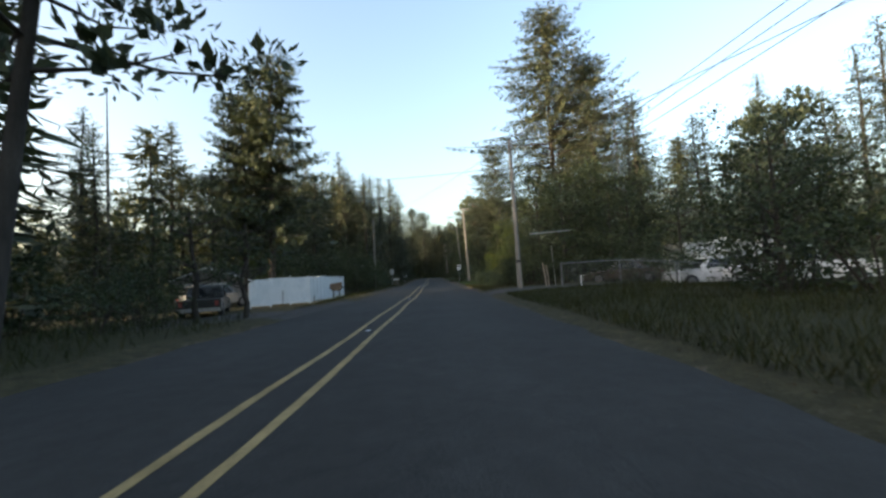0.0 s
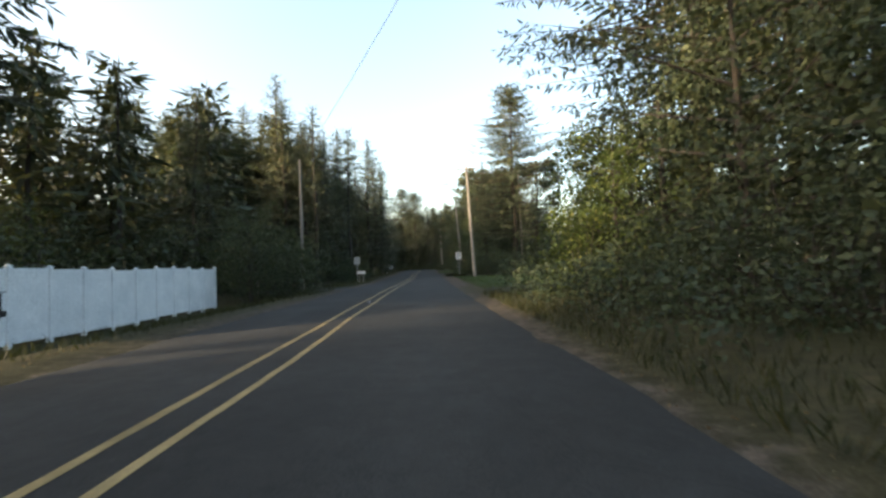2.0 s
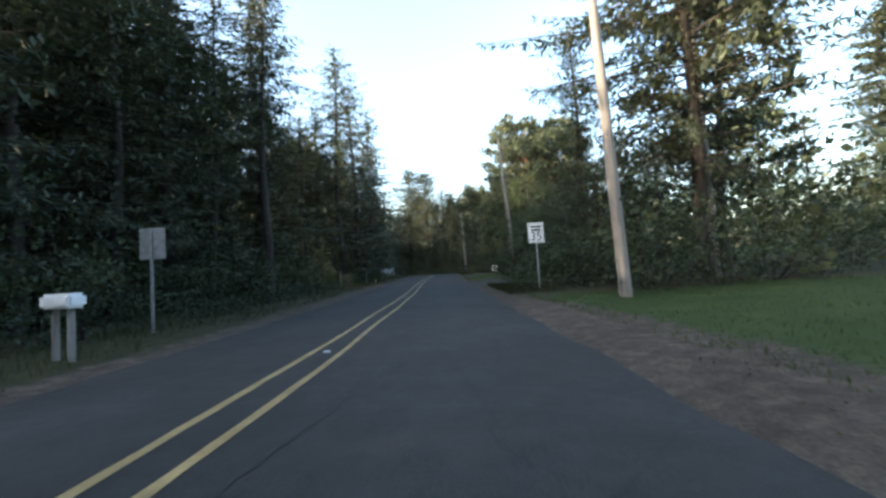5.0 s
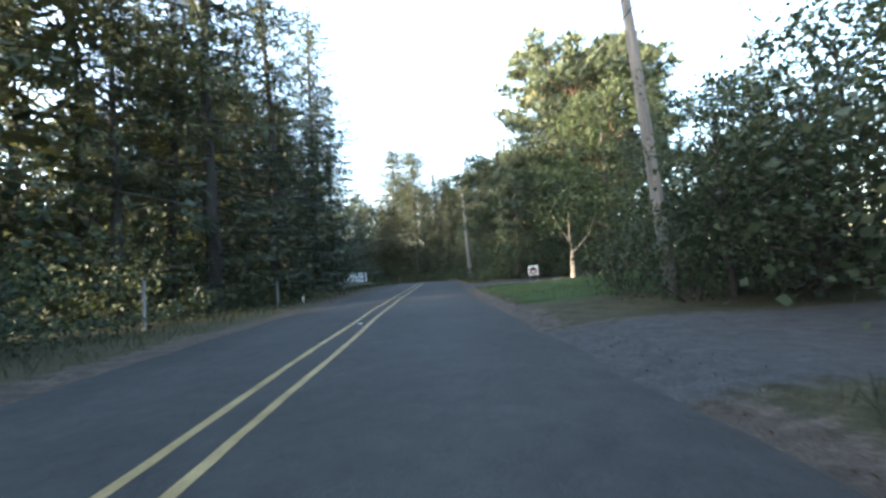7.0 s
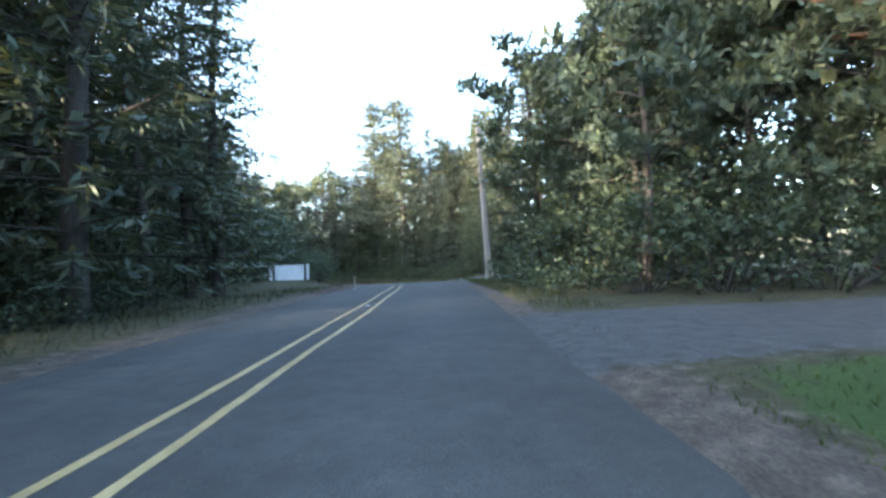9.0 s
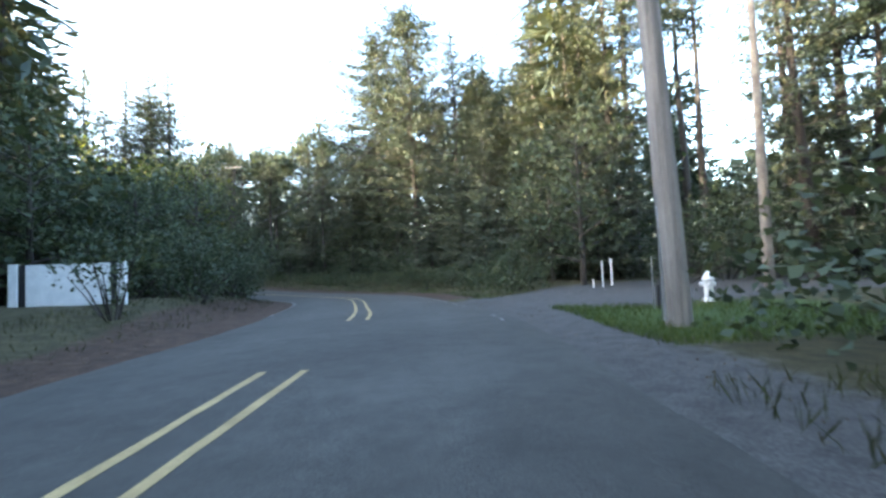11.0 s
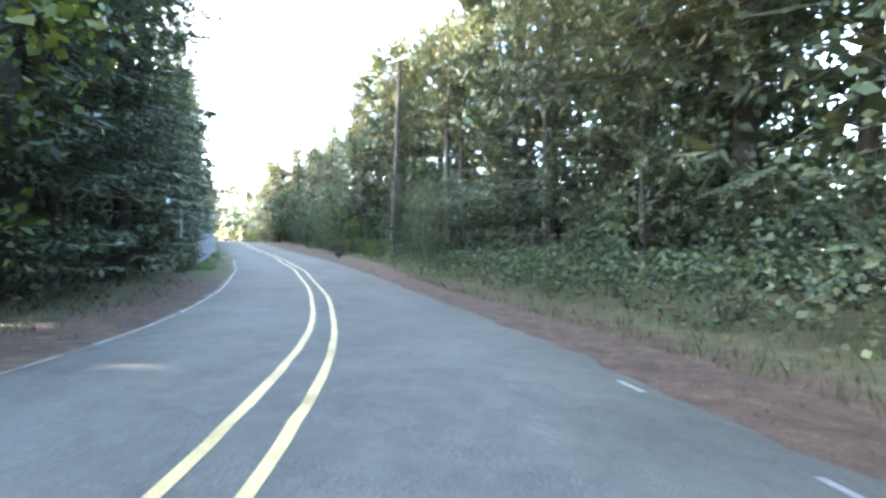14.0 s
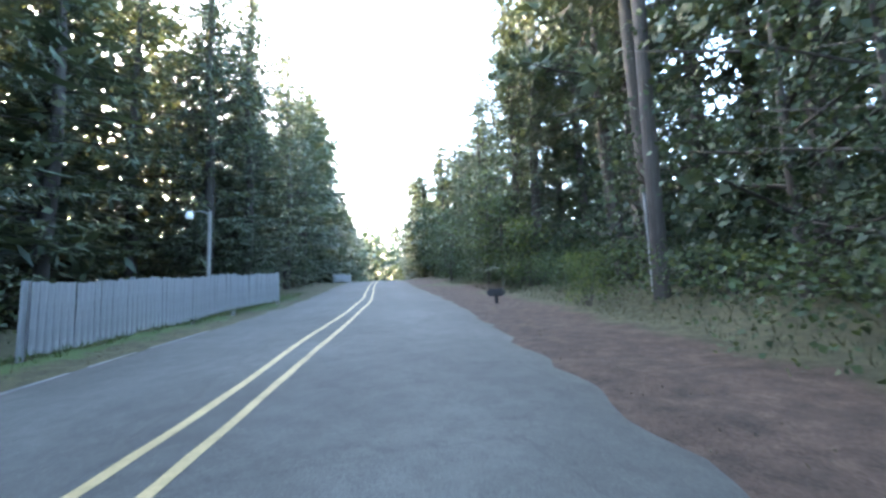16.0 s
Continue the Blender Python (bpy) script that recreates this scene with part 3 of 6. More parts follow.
    return tree_parts("conifer_tree", [(spine, 0.012 * h + 0.05, 0.02)], limbs, V, F, bark or BARK, mat or NEEDLE, 9, thin)


def clump_leaves(rng, centers, radii, per, size, flat=0.6, upward=0.5, slim=1.0):
    """Tufts: leaves in flattened balls round the given centres, pointing outwards."""
    B, A, W, T = [], [], [], []
    for c, r in zip(centers, radii):
        n = max(6, int(per * r * r))
        d = unit(rng, n)
        core = rng.random(n) < 0.2
        rad = np.where(core, rng.uniform(0.0, 0.55, n), rng.uniform(0.3, 1.0, n) ** 0.5)
        b = np.array(c) + d * (rad * r)[:, None] * np.array([1, 1, flat])
        l = size * rng.uniform(0.6, 1.4, n) * np.where(core, 1.45, 1.0)
        a = d + rng.normal(0, 0.5, (n, 3)) + np.array([0, 0, upward])
        a /= np.linalg.norm(a, axis=1)[:, None]
        B.append(b), A.append(a * l[:, None]), W.append(l * rng.uniform(0.26, 0.42, n) * np.where(core, 1.0, slim)), T.append(unit(rng, n))
    return kites(np.vstack(B), np.vstack(A), np.concatenate(W), np.vstack(T))


def pine(seed, h=14.0, r=3.6, bare=0.4, lean=(0.0, 0.0), bark=None, per=80, size=0.36, trunk_r=None, dense=1.0):
    rng = np.random.default_rng(seed)
    zs = np.linspace(-0.3, h * 0.96, 10)
    spine = [(lean[0] * z + 0.25 * math.sin(z * 0.28 + seed), lean[1] * z + 0.2 * math.sin(z * 0.33 + 2 * seed), z) for z in zs]
    sp = np.array(spine)
    sp[:, :2] -= sp[0, :2]
    limbs, C, R = [], [], []
    n = int((10 + h * 1.3) * dense)
    for i in range(n):
        u = (i + rng.uniform(0, 0.8)) / n
        z = h * (bare + (0.97 - bare) * u)
        c = np.array([np.interp(z, sp[:, 2], sp[:, 0]), np.interp(z, sp[:, 2], sp[:, 1]), z])
        az = i * 2.4 + rng.normal(0, 0.4)
        ln = r * (0.45 + 0.75 * math.sin(math.pi * min(1, 0.25 + 0.75 * u)) ** 0.8) * rng.uniform(0.65, 1.1)
        d = np.array([math.cos(az), math.sin(az), 0.12 + 0.5 * u + rng.normal(0, 0.1)])
        mid = c + d * ln * 0.5 + np.array([0, 0, -0.06 * ln])
        end = c + d * ln
        limbs.append(([c, mid, end], 0.025 + 0.006 * h * (1 - u * 0.7) * 0.6, 0.012))
        for k in range(rng.integers(3, 6)):
            t = rng.uniform(0.45, 1.05)
            C.append(c + d * ln * t + rng.normal(0, 0.32, 3) * np.array([1, 1, 0.6]))
            R.append(rng.uniform(0.45, 0.95) * (0.75 + 0.02 * h))
    V, F = clump_leaves(rng, C, R, per, size, 0.55, 0.7, 0.42)
    tr = trunk_r or 0.016 * h + 0.05
    return tree_parts("pine_tree", [(sp, tr, tr * 0.3)], limbs, V, F, bark or BARK, PINE)


def broadleaf(seed, h=9.0, r=3.2, bare=0.15, mat=None, bark=None, per=70, size=0.23, trunk_r=None, fork=1, name="broadleaf_tree", squat=1.0):
    rng = np.random.default_rng(seed)
    limbs, C, R = [], [], []
    trunks = []
    for f in range(fork):
        az = f * 2.5 + seed
        ln = 0.0 if fork == 1 else 0.22
        pts = [(math.cos(az) * ln * z * min(1, z / 2), math.sin(az) * ln * z * min(1, z / 2), z) for z in np.linspace(-0.25, h * 0.8, 7)]
        tr = (trunk_r or 0.014 * h + 0.03) * (1 if f == 0 else 0.75)
        trunks.append((pts, tr, tr * 0.25))
        sp = np.array(pts)
        n = int(9 + h * 1.4)
        for i in range(n):
            u = (i + rng.uniform(0, 0.9)) / n
            z = h * (bare + (0.92 - bare) * u)
            c = np.array([np.interp(z * 0.85, sp[:, 2], sp[:, 0]), np.interp(z * 0.85, sp[:, 2], sp[:, 1]), z * 0.85])
            az = i * 2.4 + rng.normal(0, 0.5)
            ln = r * (math.sin(math.pi * (0.16 + 0.74 * u)) ** 0.7) * rng.uniform(0.65, 1.1)
            d = np.array([math.cos(az), math.sin(az), 0.25 + 0.3 * u])
            limbs.append(([c, c + d * ln * 0.5, c + d * ln], 0.03 + 0.006 * h * (1 - u), 0.012))
            for k in range(rng.integers(3, 6)):
                t = rng.uniform(0.35, 1.08)
                C.append(c + d * ln * t + rng.normal(0, 0.35, 3))
                R.append(rng.uniform(0.5, 1.0) * (0.6 + 0.035 * h))
    V, F = clump_leaves(rng, C, R, per, size, 0.8 * squat, 0.15)
    V[:, 2] = np.maximum(V[:, 2], 0.02)
    return tree_parts(name, trunks, limbs, V, F, bark or BARK, mat or LEAF)


def bush(seed, w=2.5, h=2.2, mat=None, per=200, size=0.094):
    rng = np.random.default_rng(seed)
    C, R, limbs = [], [], []
    n = int(8 + w * h * 2.6)
    for i in range(n):
        az, t = rng.uniform(0, 6.28), rng.uniform(0, 1) ** 0.5
        z = rng.uniform(0.12, 1.0)
        k = w / 2 * (1 - 0.55 * z ** 2) * t
        c = np.array([math.cos(az) * k, math.sin(az) * k, z * h * 0.86])
        C.append(c)
        R.append(rng.uniform(0.3, 0.55) * (0.55 + 0.15 * w))
        if i % 3 == 0:
            limbs.append(([(c[0] * 0.15, c[1] * 0.15, -0.05), (c[0] * 0.6, c[1] * 0.6, c[2] * 0.55), c], 0.025, 0.008))
    V, F = clump_leaves(rng, C, R, per, size, 0.85, 0.3)
    V[:, 2] = np.maximum(V[:, 2], 0.01)
    return tree_parts("bush", limbs[:1], limbs[1:], V, F, BARK, mat or LEAF, 4)


# one of each kind, copied about
KINDS = {}


def put(key, x, y, scale=1.0, turn=None, stretch=1.0, group="", label="", z=None, rng=random.Random(7)):
    ob, label0, cat = KINDS[key]
    t = rng.uniform(0, 360) if turn is None else turn
    if key.endswith("Far"):
        DEEP.setdefault(key, []).append((x, y, ground_z(x, y) - 0.05, radians(t), scale, stretch))
        return None
    m = pose(x, y, (ground_z(x, y) if z is None else z) - 0.05, 0, 0, t)
    if KINDS_USED.get(key):
        c = copy_thing(ob, m)
    else:
        KINDS_USED[key] = True
        ob.matrix_basis = m
        c = ob
    c.scale = (scale, scale, scale * stretch)
    tagged(c, label or label0, cat, group)
    return c


KINDS_USED = {}
DEEP = {}


def deep_woods():
    """The trees deeper in the woods, too many to count, joined kind by kind."""
    for key, places in DEEP.items():
        ob, label, cat = KINDS[key]
        for src in ob.children:
            me = src.data
            v = np.empty(len(me.vertices) * 3, np.float32)
            me.vertices.foreach_get("co", v)
            v = v.reshape(-1, 3)
            f = np.array([p.vertices[:] for p in me.polygons])
            V = []
            for x, y, z, t, k, up in places:
                c, s = math.cos(t) * k, math.sin(t) * k
                V.append(np.stack([v[:, 0] * c - v[:, 1] * s + x, v[:, 0] * s + v[:, 1] * c + y, v[:, 2] * k * up + z], 1))
            F = (f[None] + (np.arange(len(places)) * len(v))[:, None, None]).reshape(-1, 4)
            name = "woodland_trunks" if src.name.startswith("trunk") else "woodland_foliage"
            tagged(mesh_object(name, np.vstack(V), F, me.materials[0]), "many " + label.replace("tree", "trees").replace("spruce", "spruces").replace("pine", "pines"), "woodland", kind="stuff")
        for src in list(ob.children):
            bpy.data.objects.remove(src)
        bpy.data.objects.remove(ob)


KINDS.update({
    "spruceA": (spruce(1, 18, 4.3, 0.05, 0.44, 0.36, 0.19, 0.62), "tall dark green spruce with drooping boughs", "tree"),
    "spruceB": (spruce(2, 18, 3.4, 0.08, 0.47, 0.37, 0.20, 0.66), "tall slender dark spruce in the woods", "tree"),
    "spruceC": (spruce(3, 18, 3.0, 0.30, 0.48, 0.38, 0.17, 0.62), "spruce with a bare lower trunk in the woods", "tree"),
    "spruceD": (spruce(4, 18, 2.6, 0.48, 0.48, 0.38, 0.18, 0.6), "thin conifer with long bare trunk in the woods", "tree"),
    "spruceTrunk": (spruce(9, 23, 2.2, 0.66, 0.5, 0.40, 0.18, 0.6), "tall thin conifer with a long bare trunk", "tree"),
    "spruceFar": (spruce(7, 18, 3.9, 0.06, 0.95, 1.5, 0.95, 0.66, thin=9), "dark spruce deeper in the woods", "tree"),
    "spruceBig": (spruce(5, 25, 7.6, 0.20, 0.36, 0.44, 0.17, 0.50), "large old spruce with wide ragged boughs", "tree"),
    "spruceWide": (spruce(8, 28, 7.6, 0.06, 0.40, 0.60, 0.17, 0.64), "broad old spruce with a full sunlit crown", "tree"),
    "spruceYoung": (spruce(6, 5, 2.0, 0.02, 0.26, 0.30, 0.13), "young spruce with boughs down to the ground", "tree"),
    "spruceMid": (spruce(10, 9, 3.1, 0.02, 0.27, 0.27, 0.105), "half-grown dark spruce with boughs down to the ground", "tree"),
    "pineA": (pine(11, 14, 3.4, 0.38), "dark shore pine with clumped needles", "tree"),
    "pineLean": (pine(16, 11, 3.6, 0.45, (0.15, 0.0), None, 100, 0.24, 0.19), "leaning shore pine with open ragged crown at the verge", "tree"),
    "pineTall": (spruce(17, 19, 5.0, 0.27, 0.40, 0.46, 0.12, 0.50, PINE, 1.3), "tall dark pine with dense stacked crown", "tree"),
    "pineRound": (pine(18, 22, 4.4, 0.40, (0.02, 0.0), RED_BARK, 60, 0.40, 0.30, 1.9), "very tall pine with dense rounded crown", "tree"),
    "pineC": (pine(14, 16, 4.4, 0.12, (0, 0), None, 75, 0.36, None, 2.2), "dense dark pine with boughs to near the ground", "tree"),
    "pineFar": (pine(15, 14, 3.4, 0.3, (0, 0), None, 16, 0.75), "dark shore pine deeper in the woods", "tree"),
    "pineB": (pine(12, 14, 3.0, 0.50, (0.05, 0.02), None, 150, 0.26, 0.2), "shore pine with bare trunk and ragged crown", "tree"),
    "pineRed": (pine(13, 15, 4.6, 0.42, (-0.20, 0.0), RED_BARK, 120, 0.3, 0.29), "big leaning pine with red-brown bark", "tree"),
    "leafFar": (broadleaf(26, 9, 3.6, 0.1, LEAF, None, 34, 0.37), "dark broadleaf tree deeper in the woods", "tree"),
    "leafA": (broadleaf(21, 9, 3.6, 0.12, LEAF, None, 52, 0.18), "dense dark green broadleaf tree", "tree"),
    "leafNear": (broadleaf(25, 9, 3.6, 0.06, LEAF, None, 128, 0.122), "dense dark green broadleaf tree at the verge", "tree"),
    "leafB": (broadleaf(22, 9, 3.0, 0.1, GREY_LEAF, None, 160, 0.12), "grey-green tree with narrow leaves", "tree"),
    "leafSunlit": (broadleaf(23, 8, 2.6, 0.12, SUNLIT_LEAF, None, 120, 0.13), "light green tree with yellowish leaves", "tree"),
    "bushA": (bush(31, 2.6, 2.2), "dense dark green roadside bush", "bush"),
    "bushB": (bush(32, 3.4, 3.0), "broad dark green thicket bush", "bush"),
    "bushC": (bush(33, 1.8, 1.2, GREY_LEAF), "low grey-green bramble bush", "bush"),
    "bushSunlit": (bush(34, 2.4, 2.6, SUNLIT_LEAF, 420, 0.07), "yellow-green roadside shrub with sunlight put into its leaf colour", "bush"),
})


FAR_KIND = {"spruceA": "spruceFar", "spruceB": "spruceFar", "spruceC": "spruceFar", "pineA": "pineFar", "leafA": "leafFar", "leafB": "leafFar"}


def fill(s0, s1, l0, l1, n, keys, h0, h1, seed, gap=2.2, base=18.0, group="roadside trees"):
    """Scatter trees between two distances along the road and two across it."""
    rng = random.Random(seed)
    done = []
    tries = 0
    while len(done) < n and tries < n * 40:
        tries += 1
        s, l = rng.uniform(s0, s1), rng.uniform(l0, l1)
        x, y, _ = on_road(s, l)
        sa, la, _ = nearest(x, y)
        if abs(la[0]) < min(abs(l0), abs(l1)) - 0.3 or any((x - a) ** 2 + (y - b) ** 2 < gap * gap for a, b in done):
            continue
        if any((x - a) ** 2 + (y - b) ** 2 < c * c for a, b, c in CLEAR):
            continue
        if any(abs((x - a) * SUN_SIDE[0] + (y - b) * SUN_SIDE[1]) < w and x < a - 6 for a, b, w in SUNNY):
            continue
        done.append((x, y))
        key = rng.choice(keys)
        if (abs(la[0]) > 13 or s > 208) and not (la[0] > 0 and (100 < s < 136 or s < 50)):
            key = FAR_KIND.get(key, key)
        put(key, float(x), float(y), rng.uniform(h0, h1) / base, None, rng.uniform(0.92, 1.1), group, rng=rng)


SUN_SIDE = (math.cos(SUN_AZ), math.sin(SUN_AZ))
SUNNY = [(-10, 103, 2.4), (16, 100.5, 2.0), (5, 34.5, 3.5), (-4, 151.5, 3.0), (-75, 184.6, 2.5)]            # gaps in the woods that let the low sun through
CLEAR = [(-14, 21, 5), (-17, 35, 6), (16, 21, 6), (21, 30, 6), (12, 60, 7), (17, 62, 7), (38, 80, 8), (-10, 127.7, 2.6), (-9.5, 122.5, 3.2), (-8.5, 118, 2.0), (9.2, 135.0, 2.9), (11.0, 137.4, 2.4), (5, 128, 4.5), (9, 129, 3.5), (14, 129.5, 3), (3.2, 123.7, 1.0), (14, 139, 4.0), (20, 144, 5), (26, 150, 6)]

for s_fence in (172.5, 176.5, 180.5, 184):
    fx, fy, _ = on_road(s_fence, -7.6)
    CLEAR.append((float(fx), float(fy), 3.2))

# right side, first stretch
put("spruceBig", 11.4, 38.2, 1.04, 40, 1.0)
put("spruceBig", 15.0, 37.6, 0.86, 200), put("spruceA", 13.6, 33.4, 0.9, 70), put("spruceB", 15.5, 30.5, 0.8), put("spruceC", 13.0, 40.5, 1.1)
put("spruceA", 20.5, 42, 1.05)
put("leafNear", 8.6, 27.4, 0.95, 10, 1.0)
put("leafNear", 8.0, 31.6, 1.0, 80)
put("leafNear", 8.4, 35.6, 0.95, 150)
put("leafB", 10.8, 30.0, 1.1, 20)
put("leafNear", 13.2, 27.8, 1.0, 220)
put("leafSunlit", 6.3, 34.6, 0.70, 100)
put("bushSunlit", 5.0, 34.0, 1.1, 10)
put("bushSunlit", 5.3, 35.6, 1.3, 130)
put("leafSunlit", 9.5, 40.0, 1.1)
put("leafB", 12.0, 44.0, 1.0)
put("leafA", 14.0, 43.5, 1.0)
put("bushA", 5.0, 28.6, 0.9), put("bushA", 5.4, 31.0, 1.0), put("bushB", 6.5, 28.4, 1.1), put("bushB", 7.0, 38.6, 1.0), put("bushB", 7.0, 40.8, 1.0, 20), put("bushB", 7.5, 42.6, 0.95, 120), put("bushB", 10.5, 42.6, 1.2), put("leafNear", 8.6, 41.6, 0.72, 60)
put("bushB", 7.0, 26.0, 1.0, 55), put("bushB", 10.4, 24.9, 1.1, 5), put("bushA", 6.0, 27.0, 1.0, 75), put("bushB", 9.0, 25.6, 1.15, 20), put("bushB", 11.6, 23.6, 1.2, 80), put("bushB", 13.2, 25.0, 1.3, 140), put("leafNear", 11.6, 27.0, 0.85, 200), put("leafNear", 16.2, 27.0, 0.9, 250)
put("bushA", 12.4, 20.9, 0.9), put("bushB", 17.8, 23.6, 1.1), put("bushA", 19.5, 20.5, 1.1)
put("leafNear", 8.6, 10.2, 0.56, 30)
put("leafNear", 10.2, 12.6, 0.60, 140)
put("bushB", 8.4, 9.9, 1.05), put("bushB", 9.6, 12.2, 1.2), put("bushA", 9.2, 8.4, 1.2), put("bushB", 11.8, 13.0, 1.2)
fill(22, 48, 22, 46, 14, ["spruceA", "spruceB", "pineA"], 14, 19, 1, 4)
fill(-8, 30, 22, 40, 10, ["leafA", "leafB", "spruceB"], 9, 15, 2, 4)
# left side, first stretch
put("pineLean", -7.6, 7.0, 1.0, 0)
# out-of-view spruces, added to shade the right side and the pines
for x, y, k in ((-16, 13.0, 1.0), (-19, 9.5, 1.1), (-18.5, 16.5, 0.9), (-22, 6, 1.1), (-15.5, 8.5, 1.0), (-17, 3, 1.1), (-20, -1, 1.1), (-15.5, -3, 1.0), (-18, -8, 1.1), (-24, -6, 1.1), (-33.6, 25.2, 1.5), (-37.0, 27.5, 1.5)):
    put("spruceFar", x, y, k)
put("pineTall", -12.0, 30.4, 0.98, 0), put("pineTall", -14.2, 31.2, 0.86, 200)
# tall bushes added behind the fence to keep low sun off the road
put("bushB", -12.6, 33.4, 1.5, 15), put("bushB", -12.3, 35.4, 1.5, 95)
put("spruceB", -25.5, 30.2, 0.85), put("spruceA", -22.3, 27.5, 0.72), put("leafSunlit", -24, 48, 1.1), put("leafSunlit", -27.9, 55.7, 1.5)
put("spruceC", -24.6, 38.6, 0.95), put("pineA", -22, 14.5, 0.8), put("leafA", -20, 12, 0.6)
put("bushB", -13.5, 13.5, 1.1), put("bushB", -17, 16, 1.3), put("bushB", -11, 4, 1.1), put("bushA", -9, 11, 0.8), put("bushB", -15, 9, 1.2), put("bushB", -21, 18, 1.3)
put("bushSunlit", -14.9, 38.3, 0.8), put("leafSunlit", -15.6, 37.0, 0.72)
put("bushB", -10.4, 15.4, 0.9, 30), put("bushB", -12.6, 15.8, 1.1, 80), put("bushA", -9.4, 13.6, 0.8, 10), put("bushB", -13.8, 19.0, 1.0, 200)
for x, y, k in ((-10.5, 46.5, 1.5), (-13.2, 45, 1.6), (-10.2, 50.5, 1.6), (-13.5, 50, 1.8), (-10.4, 53.6, 1.3), (-13.4, 56, 1.6), (-16, 47, 1.7), (-19, 44, 1.6), (-14, 63.2, 1.6), (-7.4, 44.4, 1.15), (-8.3, 42.6, 1.1), (-8.0, 46.6, 1.5), (-7.6, 48.8, 1.2)):
    put("bushB", x, y, k)
put("leafNear", -9.4, 45.0, 0.62, 40), put("leafA", -13, 53, 0.62), put("leafA", -16, 57, 0.75), put("leafA", -11.5, 64, 0.6)
fill(34, 54, -24, -11.5, 11, ["spruceB", "spruceA", "spruceB"], 12, 16, 81, 2.6)
fill(30, 62, -34, -19, 14, ["spruceB", "pineA", "leafA", "spruceA"], 10, 16, 3, 3.5)
# mostly unseen trees beside and behind the start, added to block the sun
fill(-50, 15, -30, -14, 34, ["spruceFar", "pineFar", "leafFar", "spruceFar"], 14, 19, 51, 3.0)
fill(-24, 30, -46, -26, 12, ["spruceA", "spruceB", "pineA"], 13, 18, 52, 4.5)
put("bushB", -7.0, 44.9, 0.95, 60), put("bushB", -6.6, 43.0, 0.8, 140), put("leafNear", -8.6, 43.4, 0.5, 10)
put("bushB", 7.8, 59.4, 0.78, 20), put("bushB", 9.8, 60.4, 0.85, 75), put("bushB", 11.4, 58.6, 0.7, 160), put("bushA", 13.0, 59.6, 0.8, 40)
# left woods
for x, y, h in ((-27.5, 75.0, 21.5), (-19.5, 72.0, 21), (-23.6, 77.0, 24), (-16.0, 77.8, 22), (-12.4, 82.5, 22), (-10.2, 94.4, 24), (-10.6, 117.0, 21), (-9.9, 101.0, 23), (-9.6, 108.2, 22.5), (-16, 70.5, 18), (-12.8, 73.5, 18.5), (-28.5, 70.5, 21.3)):
    put("spruceA" if h > 20 else "spruceB", x, y, h / 18)
fill(62, 120, -15, -8.2, 26, ["spruceB", "spruceC", "spruceC", "spruceD"], 15, 20, 4, 2.6)
fill(62, 82, -26, -9, 16, ["spruceA", "spruceB"], 15, 20, 71, 2.6)
fill(62, 122, -28, -15, 26, ["spruceA", "spruceB", "pineA", "spruceC"], 15, 21, 5, 3.0)
fill(62, 112, -9.5, -6.6, 16, ["bushA", "bushB", "bushA", "spruceYoung"], 1.7, 2.6, 6, 1.2, 2.2, "roadside bushes")
# right, middle stretch
put("spruceBig", 10.8, 71.8, 0.92, 30)
put("leafNear", 5.7, 84.7, 0.56, 40), put("leafNear", 7.2, 84.3, 0.6, 160), put("bushB", 4.9, 88.3, 0.85, 30), put("bushA", 4.6, 86.8, 0.8, 70)
put("spruceB", 8.0, 78.0, 0.85), put("pineA", 14.5, 76, 1.0)
for x, y, k in ((6.8, 68.5, 0.8), (8.0, 70.5, 1.1), (6.4, 73.5, 1.1), (7.5, 76.5, 1.5), (9.5, 69, 1.0), (12, 70, 1.3), (14.5, 71, 1.2), (6.2, 78.0, 1.1), (5.0, 84.9, 0.85), (6.0, 86.9, 1.1), (6.9, 85.0, 1.1), (8.2, 87.6, 1.2), (7.5, 89.7, 1.2), (9.0, 88.9, 1.3), (10.6, 90.4, 1.5), (12.6, 89.6, 1.5)):
    put("bushB", x, y, k)
for x, y, k in ((7.8, 75.2, 0.72), (9.5, 79.5, 0.85), (11.5, 76.5, 1.0), (12.5, 81, 1.0), (15.5, 79, 1.1), (7.4, 86.4, 0.62), (8.6, 90.6, 0.72), (11.4, 91.2, 0.78), (9.0, 85.2, 0.78), (10.6, 87.4, 0.85), (12.5, 86.5, 1.0), (16.5, 86, 1.15)):
    put("leafNear" if k < 0.8 else "leafA", x, y, k)
put("spruceB", 17.5, 88.9, 0.62), put("pineA", 38.6, 104, 1.25), put("spruceWide", 52.0, 101.5, 1.2, 30, 0.86), put("spruceWide", 56.0, 92, 1.2, 150, 0.86), put("pineA", 30, 95, 0.9)
for x, y, k in ((22, 74, 1.2), (28, 72, 1.3), (34, 70, 1.2), (25, 80, 1.4), (32, 86, 1.3), (42, 84, 1.4), (20, 90, 1.2), (44, 74, 1.3), (36, 92, 1.3)):
    put("bushB", x, y, k)
fill(55, 110, 40, 70, 14, ["spruceA", "spruceB", "pineA", "leafA"], 9, 15, 8, 5)
